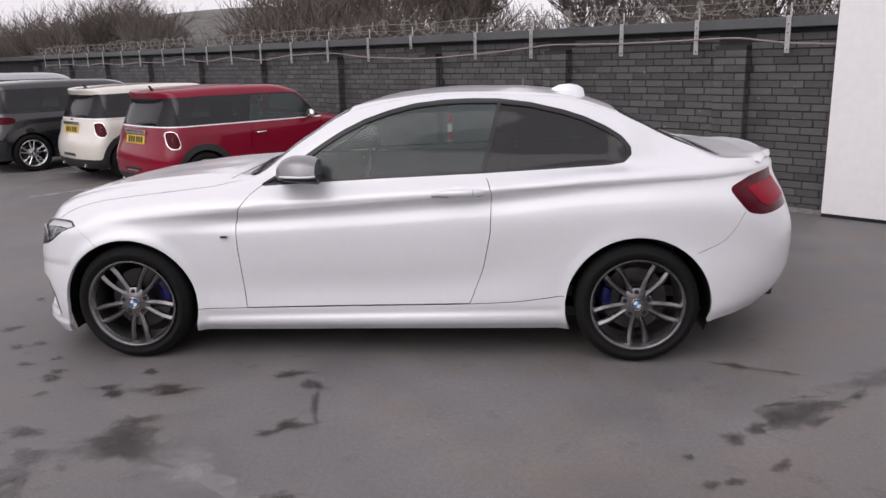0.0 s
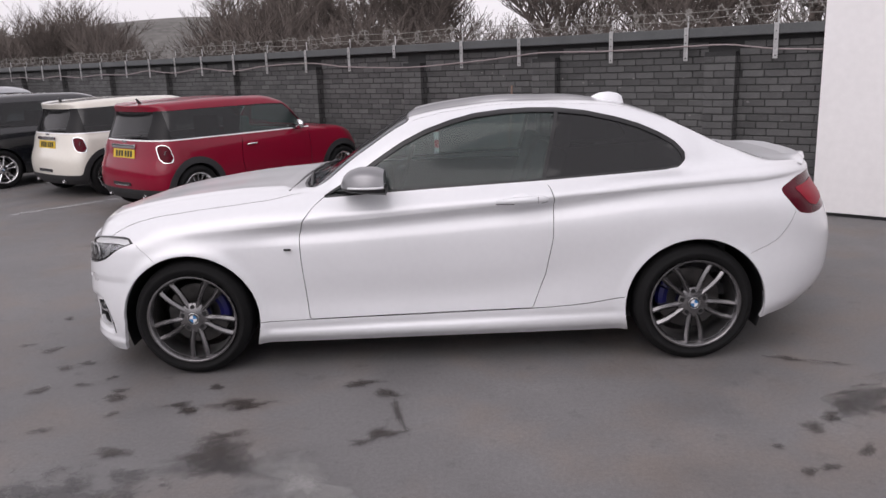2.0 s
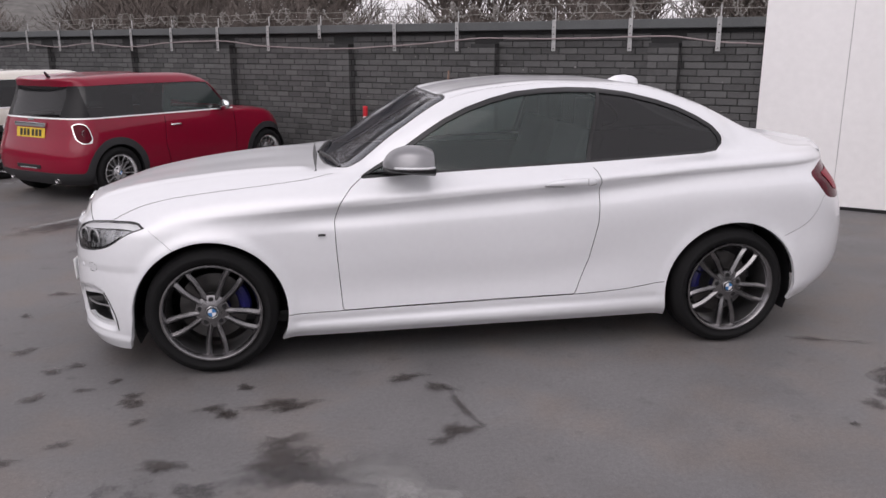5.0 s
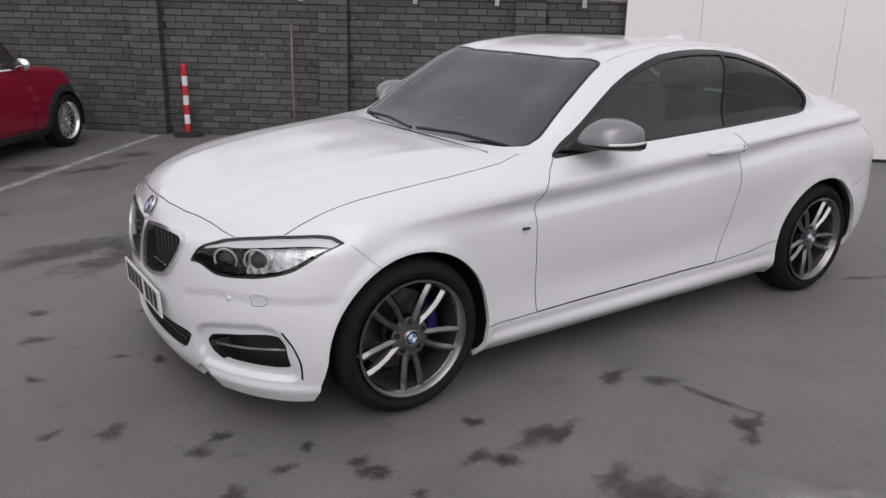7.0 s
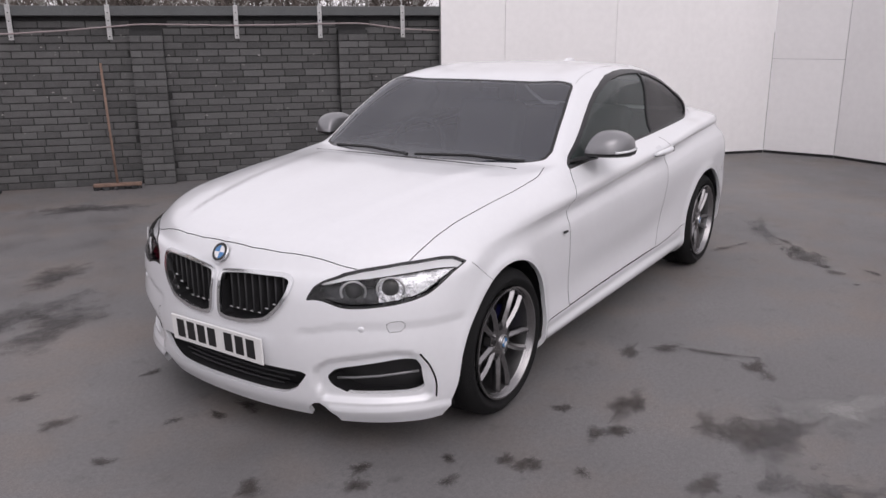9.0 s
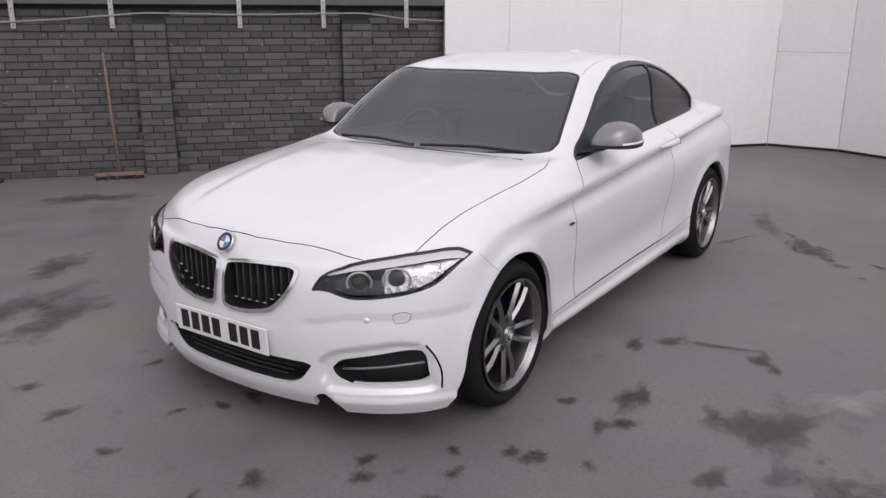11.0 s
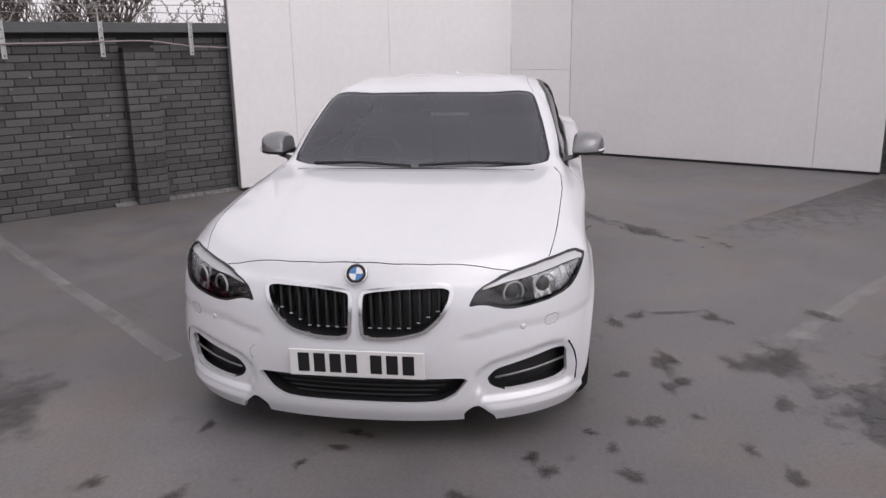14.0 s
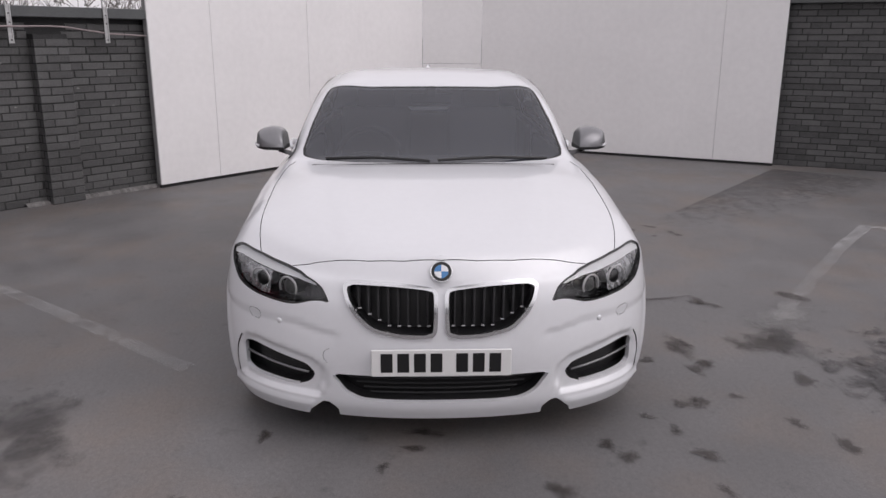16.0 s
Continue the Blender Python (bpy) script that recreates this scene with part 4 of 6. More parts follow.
    for k in range(5):
        z = .243 + k * .020
        hw = .27 + .028 * k
        part("mesh_bar", tube_bm([(nose_x(y) + .055, y, z) for y in np.linspace(-hw, hw, 15)], .004, 4), PLASTIC, ik, "")
    # number plate, with its characters as plain bars
    np_ob = part("number_plate", box_bm(0, 0, 0, .008, .525, .112, .003, 1), WHITEPLATE, car, "white number plate with dark bars")
    np_ob.matrix_local = pose(-2.125, 0, .400, 0, -3, 0)
    for k in range(7):
        y = .205 - k * .062 - (.034 if k > 3 else 0)
        part("character_bar", box_bm(-.0048, y, .002, .002, .044, .078), INK, np_ob)
    badge(car, pose(-2.069, 0, .746, 0, -58, 0) @ pose(0, 0, 0, 0, 0, 0), .041)
    # roof aerial
    fin = bmesh.new()
    ring = []
    for x, w, h in ((.945, .004, .004), (.99, .022, .032), (1.05, .032, .052), (1.10, .030, .058), (1.128, .022, .050), (1.142, .018, .004)):
        zb = float(pchip([(.7, 1.402), (.95, 1.380), (1.264, 1.286)])(x)) - .006
        ring.append([fin.verts.new(q) for q in ((x, -w, zb), (x, -w * .35, zb + h), (x, w * .35, zb + h), (x, w, zb))])
    for p, q in zip(ring, ring[1:]):
        for i in range(3):
            fin.faces.new((p[i], p[i + 1], q[i + 1], q[i]))
    fin.faces.new(ring[-1])
    part("roof_aerial", fin, PAINT, car, "white shark-fin aerial", True, 50)
    # boot spoiler
    sp = bmesh.new()
    ring = []
    for y in np.linspace(-.57, .57, 25):
        e = 1 - (abs(y) / .575) ** 6
        bend = .103 + .13 * (abs(y) / .57) ** 2.4
        ring.append([sp.verts.new(q) for q in ((1.98 - bend, y, 1.006), (2.12 - bend, y, 1.008 + .020 * e), (2.215 - bend, y, 1.006 + .032 * e), (2.235 - bend, y, .996 + .028 * e), (2.205 - bend, y, .955))])
    for p, q in zip(ring, ring[1:]):
        for i in range(4):
            sp.faces.new((p[i], p[i + 1], q[i + 1], q[i]))
    bmesh.ops.recalc_face_normals(sp, faces=sp.faces[:])
    part("boot_spoiler", sp, PAINT, car, "white lip spoiler", True, 40)
    # scuttle and wipers
    part("scuttle", tube_bm([(-.82, y, .948 - .012 * abs(y)) for y in np.linspace(-.62, .62, 9)], .018, 8), TRIM, car, "black scuttle panel", True)
    for y0, y1, x0, x1 in ((-.60, -.02, -.70, -.79), (.02, .56, -.80, -.72)):
        part("wiper", tube_bm([(x0, y0, .972), ((x0 + x1) / 2, (y0 + y1) / 2, .985), (x1, y1, .975)], .008, 6), TRIM, car, "black wiper")
    part("diffuser", box_bm(1.96, 0, .30, .36, 1.0, .10, .03), TRIM, car, "black rear diffuser")
    cabin(car)
    return car


def mirror_plan(x):
    """Inner and outer edge of the mirror, and the height of its dome, at a place along the car."""
    return .815, float(pchip([(-.50, .875), (-.475, .935), (-.42, .972), (-.34, .990), (-.27, .985)])(x)), float(pchip([(-.50, .022), (-.485, .052), (-.45, .084), (-.385, .103), (-.32, .101), (-.27, .084)])(x))


def mirror_shell(sgn, pane):
    """Domed mirror cap with a flat lower edge, open behind; or its glass."""
    bm = bmesh.new()
    z0, n = 1.004, 22

    def dome(x, k=1.0):
        a, b, h = mirror_plan(x)
        out = []
        for i in range(n + 1):
            q = -1 + 2 * i / n
            rise = (1 - abs(q) ** 3.4) ** (1 / 3.4)
            out.append((x, sgn * (a + (b - a) * (q * k + 1) / 2), z0 + h * k * rise * (1 - .16 * max(0, q))))
        return out
    if pane:
        vs = [bm.verts.new((x + .012, y, z)) for x, y, z in dome(-.285, .93)]
        bm.faces.new(vs)
        return bm
    rings = [[bm.verts.new(p) for p in dome(x)] for x in np.linspace(-.50, -.27, 14)]
    for p, q in zip(rings, rings[1:]):
        for i in range(n):
            bm.faces.new((p[i], p[i + 1], q[i + 1], q[i]))
    bm.faces.new(rings[0])
    bmesh.ops.recalc_face_normals(bm, faces=bm.faces[:])
    return bm


def mirror_foot(sgn):
    """Black tray under the cap and the arm that joins it to the door."""
    bm = bmesh.new()
    rings = []
    for x in np.linspace(-.498, -.262, 10):
        a, b, h = mirror_plan(x)
        d = .034 * (.45 + .55 * (x + .5) / .23)
        rings.append([bm.verts.new((x, sgn * y, z)) for y, z in ((a, 1.0035), (b + .002, 1.0035), (b - .004, 1.0035 - d * .6), (b - .03, 1.0035 - d), (a + .02, 1.0035 - d), (a, 1.0035 - d * .8))])
    for p, q in zip(rings, rings[1:]):
        for i in range(6):
            bm.faces.new((p[i], p[(i + 1) % 6], q[(i + 1) % 6], q[i]))
    bm.faces.new(rings[0])
    bm.faces.new(rings[-1])
    arm = []
    for x, y, z, w, h in ((-.50, .752, .958, .075, .014), (-.455, .79, .968, .055, .014), (-.42, .85, .980, .055, .012)):
        arm.append([bm.verts.new(q) for q in ((x - w, sgn * y, z), (x, sgn * y, z - h), (x + w, sgn * y, z), (x, sgn * y, z + h))])
    for p, q in zip(arm, arm[1:]):
        for i in range(4):
            bm.faces.new((p[i], p[(i + 1) % 4], q[(i + 1) % 4], q[i]))
    bmesh.ops.recalc_face_normals(bm, faces=bm.faces[:])
    return bm


def d_in(q, outline, along):
    return poly_dist(outline, along(q), q.v[:, 2])


def headlamp(car, lamp, edge, sgn, outline):
    hp = skin_part("headlamp", lamp.moved(.085), LAMPIN, car, "headlamp with twin round projectors behind clear glass")
    lv, lf = lamp.lip(.085)
    mesh_ob("lamp_wall", lv, lf, LAMPIN, hp, smooth=False)
    skin_part("lens", lamp.moved(.002), LENS, hp, "clear lens").visible_shadow = False
    skin_part("lens_border", edge.moved(.001), TRIM, hp, "black seal", .01)
    # bright brow along the top and silver reflector at the outer end
    along = lambda q: (np.abs(q.v[:, 1]) - .42) + .55 * (q.v[:, 0] + 2.02)
    top = pchip([(-.02, .615), (.025, .672), (.066, .694), (.13, .713), (.15, .720), (.23, .734), (.39, .753), (.545, .764), (.60, .761), (.655, .740)])
    t, z = top(along(lamp)), lamp.v[:, 2]
    brow, rest = lamp.split(np.maximum(np.maximum(t - .012 - .016 * np.clip(along(lamp) / .25, 0, 1) - z, .05 - along(lamp)), z - (t - .006)))
    skin_part("brow", brow.moved(.010), DRL, hp, "bright light strip")
    d = poly_dist(outline, along(rest), rest.v[:, 2])
    strip = ribbon(rest, d + .013, rest.v[:, 2] - top(along(rest)) + .06, .003)
    skin_part("lower_trim", strip.moved(.008), ALLOY2, hp, "thin bright trim")
    outer, rest = rest.split(np.maximum(.30 - along(rest), d_in(rest, outline, along) + .012))
    skin_part("reflector", outer.moved(.018), FACET, hp, "silver reflector")
    for k, (x, y, zz, r) in enumerate(((-1.945, .568, .656, .045), (-1.872, .683, .668, .050))):
        c = Vector((x, sgn * y, zz))
        out = Vector((-.78, sgn * .62, .03)).normalized()
        m = Matrix.Translation(c + out * .012) @ out.to_track_quat("Z", "Y").to_matrix().to_4x4()
        p = part("projector", lathe([(.001, .014), (r * .35, .012), (r * .6, .004), (r * .68, -.01), (r * .70, -.05)], 28, "z"), TRIM, hp, "dark projector lens", True)
        p.matrix_local = m
        rr = bmesh.new()
        pts = [(r * 1.0 * math.cos(t), r * .88 * math.sin(t), 0) for t in np.linspace(radians(150), radians(390), 26)]
        tube_bm(pts, .0042, 6, rr)
        ro = part("light_ring", rr, RING, p, "frosted light ring", True)
        ro.matrix_local = pose(0, 0, .012, 0, 0, 180)
    return hp


def cabin(car):
    """Seats, dashboard, steering wheel and lining, seen through the glass."""
    part("cabin_floor", box_bm(.35, 0, .34, 2.5, 1.4, .06), CABIN, car)
    part("dashboard", box_bm(-.55, 0, .82, .42, 1.36, .24, .06, 3), CABIN, car, "dark dashboard", True, 60)
    for sgn in (-1, 1):
        part("door_card", box_bm(.05, sgn * .755, .66, 1.5, .05, .56, .02), CABIN, car, "dark door lining")
        part("rear_side_trim", box_bm(1.15, sgn * .70, .72, .8, .05, .56, .02), CABIN, car)
        seat = part("front_seat", box_bm(.22, sgn * .36, .52, .52, .50, .16, .05, 3), CABIN, car, "black leather front seat", True, 60)
        back = box_bm(0, 0, .31, .13, .47, .62, .05, 3)
        part("seat_back", back, CABIN, seat, "", True, 60).matrix_local = pose(.47, sgn * .36, .54, 0, 18, 0)
        part("headrest", box_bm(.70, sgn * .36, 1.205, .09, .26, .17, .04, 3), CABIN, seat, "", True, 60)
    part("rear_bench", box_bm(1.15, 0, .55, .5, 1.2, .16, .05, 2), CABIN, car, "", True, 60)
    part("rear_backrest", box_bm(1.42, 0, .80, .14, 1.2, .46, .05, 2), CABIN, car, "", True, 60)
    part("parcel_shelf", box_bm(1.62, 0, 1.0, .38, 1.2, .02), CABIN, car)
    part("bulkhead", box_bm(-.82, 0, .68, .04, 1.4, .46), CABIN, car)
    ring = tube_bm([(-.24 + .06 * math.sin(t), .36 + .185 * math.cos(t), .90 + .175 * math.sin(t)) for t in np.linspace(0, 2 * math.pi, 28, endpoint=False)], .016, 8, None, True)
    st = part("steering_wheel", ring, TRIM, car, "black steering wheel", True)
    part("wheel_boss", box_bm(-.26, .36, .895, .05, .16, .10, .02), TRIM, st)
    part("rear_mirror", box_bm(-.12, 0, 1.245, .03, .24, .06, .012), TRIM, car, "rear-view mirror")
    part("mirror_mount", box_bm(-.15, 0, 1.285, .05, .06, .06, .01), TRIM, car)


# ---- wheels ----
def build_wheel(parent, m, radius, rim, width, alloy, style, caliper=None, turn=0.0):
    """A wheel whose outer face looks along its own -y; m places its middle in the car."""
    w = new("wheel")
    w.parent = parent
    w.matrix_local = m
    h = width / 2
    r = radius
    part("tyre", lathe([(rim + .004, -h + .012), (rim + .012, -h + .004), (rim + .03, -h - .004), ((r + rim) / 2, -h - .009), (r - .035, -h - .003), (r - .014, -h + .012), (r - .004, -h + .03), (r, -h + .055),
                        (r, -.02), (r - .006, -.018), (r - .006, -.010), (r, -.008), (r, .008), (r - .006, .010), (r - .006, .018), (r, .02),
                        (r, h - .055), (r - .014, h - .012), ((r + rim) / 2, h), (rim, h - .01)], 72), RUBBER, w, "", True)
    part("rim", lathe([(rim + .006, -h + .002), (rim + .004, -h - .006), (rim - .004, -h - .007), (rim - .011, -h + .000), (rim - .015, -h + .016), (rim - .019, -h + .022)], 72), alloy, w, "", True, 50)
    part("barrel", lathe([(rim - .018, -h + .021), (rim - .024, -h + .05), (rim - .03, 0), (rim - .02, h - .02), (rim + .004, h - .01)], 72), RIMDARK if style == "double" else alloy, w, "", True)
    part("brake_disc", lathe([(.06, .012), (rim * .70, .012), (rim * .70, .034), (.06, .034)], 48), DISC, w)
    part("drum", lathe([(.03, -.02), (.075, -.02), (.08, .0)], 24), PLASTIC, w)
    face = -h + .018
    if caliper:
        arc = [radians(caliper + 44 * (k / 10 - .5)) for k in range(11)]
        bm = tube_bm([(rim * .63 * math.cos(t), .004, rim * .63 * math.sin(t)) for t in arc], .032, 8)
        part("brake_caliper", bm, BLUE, w, "dark blue brake caliper")
    n = 5 if style == "double" else 15
    for k in range(n):
        a = turn + 2 * math.pi * k / n
        ca, sa = math.cos(a), math.sin(a)

        def at(rad, side, y):
            return (rad * ca - side * sa, y, rad * sa + side * ca)
        if style == "double":
            bm = bmesh.new()
            for sg in (-1, 1):
                prof = [(.046, .012, .019, .002), (.080, .019, .0145, -.002), (.12, .029, .0140, -.006), (.165, .037, .0145, -.008), (rim - .026, .039, .0160, -.007), (rim - .012, .039, .020, -.002)]
                rings = []
                for rad, off, hw, dy in prof:
                    y = face + .004 + dy + .010 * (1 - rad / rim)
                    c = sg * off
                    ring = [at(rad, c - hw, y + .030), at(rad, c - hw, y + .010), at(rad, c - hw * .20, y - .003), at(rad, c + hw * .20, y - .003), at(rad, c + hw, y + .010), at(rad, c + hw, y + .030)]
                    rings.append([bm.verts.new(p) for p in ring])
                for p, q in zip(rings, rings[1:]):
                    for i in range(6):
                        bm.faces.new((p[i], p[(i + 1) % 6], q[(i + 1) % 6], q[i]))
                bm.faces.new(rings[-1])
            part("spoke", bm, alloy, w, "", True, 35)
        else:
            bm = bmesh.new()
            rings = []
            for rad, hw in ((.05, .011), (.12, .008), (rim - .01, .009)):
                y = face + .004 + .02 * (1 - rad / rim)
                rings.append([bm.verts.new(at(rad, q, y + e)) for q, e in ((-hw, .02), (-hw * .5, 0), (hw * .5, 0), (hw, .02))])
            for p, q in zip(rings, rings[1:]):
                for i in range(3):
                    bm.faces.new((p[i], p[i + 1], q[i + 1], q[i]))
            part("spoke", bm, alloy, w, "", True, 35)
    part("hub", lathe([(.03, face - .002), (.034, face + .004), (.062, face + .010), (.082, face + .016), (.088, face + .045)], 40), alloy, w, "", True, 40)
    for k in range(5):
        a = turn + 2 * math.pi * (k + .5) / 5
        bm = lathe([(.0005, face + .008), (.012, face + .008), (.014, face + .013), (.0145, face + .03)], 14)
        bmesh.ops.translate(bm, vec=(.060 * math.cos(a), 0, .060 * math.sin(a)), verts=bm.verts[:])
        part("wheel_bolt", bm, TRIM, w, "", True, 40)
    badge(w, Matrix.Translation((0, face - .0045, 0)) @ Euler((radians(90), 0, 0)).to_matrix().to_4x4(), .031)
    return w


def badge(parent, m, r):
    """Round badge: dark ring, chrome rim, and four quarters in blue and white; faces its own +z."""
    b = new("badge", bpy.data.meshes.new("badge"))
    bm = lathe([(r, -.006), (r, .001), (r - .0015, .0025), (r - .003, .0015)], 40, "z")
    bm.to_mesh(b.data)
    bm.free()
    b.data.materials.append(CHROME)
    b.data.shade_smooth()
    b.parent = parent
    b.matrix_local = m
    tagged(b, "round badge in dark, blue and white")
    ring = bmesh.new()
    lathe([(r - .003, .0015), (r * .64, .0018)], 40, "z", ring)
    part("badge_ring", ring, INK, b)
    for k in range(4):
        q = bmesh.new()
        c = q.verts.new((0, 0, .002))
        arc = [q.verts.new((r * .64 * math.cos(radians(90 * k + 9 * i)), r * .64 * math.sin(radians(90 * k + 9 * i)), .002)) for i in range(11)]
        for i in range(10):
            q.faces.new((c, arc[i], arc[i + 1]))
        part("quarter", q, BADGEBLUE if k % 2 == 0 else BADGEWHITE, b)
    return b


coupe = build_coupe()
for i, (sx, sy, cal) in enumerate(((-1, -1, 15), (1, -1, 165), (-1, 1, 165), (1, 1, 15))):
    m = pose(sx * HUBX, sy * .765, HUBZ, 0, 0, 0 if sy < 0 else 180)
    build_wheel(coupe, m, .318, .238, .225 if sx < 0 else .235, ALLOY, "double", cal, radians(-87 if sy < 0 else 93))
    # dark wheel housing, open below
    bm = bmesh.new()
    rings = []
    for rad, yy in ((.372, -.085), (.375, .12), (.30, .26), (.05, .27)):
        rings.append([bm.verts.new((rad * math.cos(t), yy, rad * math.sin(t))) for t in np.linspace(radians(-22), radians(202), 34)])
    for p, q in zip(rings, rings[1:]):
        for k in range(33):
            bm.faces.new((p[k], p[k + 1], q[k + 1], q[k]))
    if sy > 0:
        bmesh.ops.rotate(bm, verts=bm.verts[:], matrix=Matrix.Rotation(math.pi, 3, "Z"))
    bmesh.ops.translate(bm, vec=(sx * HUBX, sy * .76, .305), verts=bm.verts[:])
    part("wheel_housing", bm, TRIM, coupe, "", True)
part("underbody", box_bm(-.05, 0, .215, 3.6, 1.35, .06, .02), TRIM, coupe, "black underside")


# ---- white hoarding ----
HOARD_PTS = [Vector((3.66, 2.90, 0)), Vector((7.10, 0.02, 0)), Vector((7.05, -.85, 0)), Vector((5.10, -4.50, 0))]
HOARD_H = 3.0


def hoarding():
    for i, (a, b) in enumerate(zip(HOARD_PTS, HOARD_PTS[1:])):
        d = (b - a)
        ln = d.length
        d.normalize()
        nrm = Vector((d.y, -d.x, 0))
        if nrm.dot(Vector((-4, -1, 0)) - a) < 0:
            nrm = -nrm
        w = new("wall_white_%d" % (i + 1), bpy.data.meshes.new("backing"))
        bm = box_bm(ln / 2, -.05, HOARD_H / 2 + .02, ln, .06, HOARD_H - .04)
        bm.to_mesh(w.data)
        bm.free()
        w.data.materials.append(JOINT)
        w.matrix_world = local_frame(a, d, nrm)
        tagged(w, "tall white-painted sheet hoarding with narrow joints", "hoarding", kind="structure")
        cuts = ([0, .78, 2.22, ln], [0, ln], [0, 3.39, ln])[i]
        for c0, c1 in zip(cuts, cuts[1:]):
            spans = [(.035, 1.225), (1.229, HOARD_H)] if i == 1 else [(.035, HOARD_H)]
            for z0, z1 in spans:
                sh = box_bm((c0 + c1) / 2, -.012, (z0 + z1) / 2, c1 - c0 - .004, .020, z1 - z0, .002, 1)
                part("panel", sh, HOARD, w)
        # black strip paints the shade of the open gap below the sheets
        part("gap_shade", box_bm(ln / 2, -.025, .018, ln, .02, .036), TRIM, w, "dark strip for the shade in the gap under the sheets")


hoarding()


# ---- long brick wall ----
def long_wall():
    length, height = 24.0, 1.77
    m = local_frame(W0 - WU * 1.0, WU, WN)
    w = wall_mesh("wall_brick", length, height, .22, MORTAR, m, "long brick wall painted dark grey with piers and a metal coping")
    rnd = random.Random(3)
    full = brick_mesh(BL, .05)
    piers = [.97 + 1.0 + 2.18 * k - .165 for k in range(10)]
    edges = [0] + [e for p in piers for e in (p - .165, p + .165)] + [length]
    for k in range(0, len(edges), 2):
        if k + 1 < len(edges):
            brick_face(w, edges[k], edges[k + 1], 0, height, -.018, .024, (1.0, 4.2) if k < 4 else (99, 99), rnd, full)
    for k, p in enumerate(piers):
        part("pier", box_bm(p, .055, .81, .322, .13, 1.62), MORTAR, w)
        brick_face(w, p - .165, p + .165, 0, 1.62, .100, .026, (99, 99), rnd, full)
        for sgn in (-1, 1):
            v, f = [], []
            for c in range(21):
                z = c * (BH + BJ) + .04
                x = p + sgn * .166
                q = len(v)
                y0, y1 = (.004, .102) if c % 2 else (.004, .055)
                v += [(x, y0, z - BH / 2), (x, y1, z - BH / 2), (x, y1, z + BH / 2), (x, y0, z + BH / 2)]
                f.append((q, q + 1, q + 2, q + 3) if sgn < 0 else (q + 3, q + 2, q + 1, q))
            mesh_ob("pier_side", v, f, BRICK, w, smooth=False)
    cop = box_bm(length / 2, -.02, 1.82, length, .30, .10, .006, 1)
    part("coping", cop, COPING, w, "grey metal coping")
    return w


long_wall()


def right_wall():
    d = (HOARD_PTS[3] - HOARD_PTS[2]).normalized()
    nrm = Vector((d.y, -d.x, 0))
    if nrm.dot(Vector((-4, -1, 0)) - HOARD_PTS[3]) < 0:
        nrm = -nrm
    a = HOARD_PTS[3] - d * .5 - nrm * .16
    w = wall_mesh("wall_brick_side", 9.0, 2.02, .22, MORTAR, local_frame(a, d, nrm), "dark grey-painted brick wall beside the hoarding")
    brick_face(w, 0, 9.0, 0, 2.02, -.018, .024, (99, 99), random.Random(5), None)
    part("coping", box_bm(4.5, -.02, 2.09, 9.0, .30, .13, .006, 1), COPING, w)


right_wall()


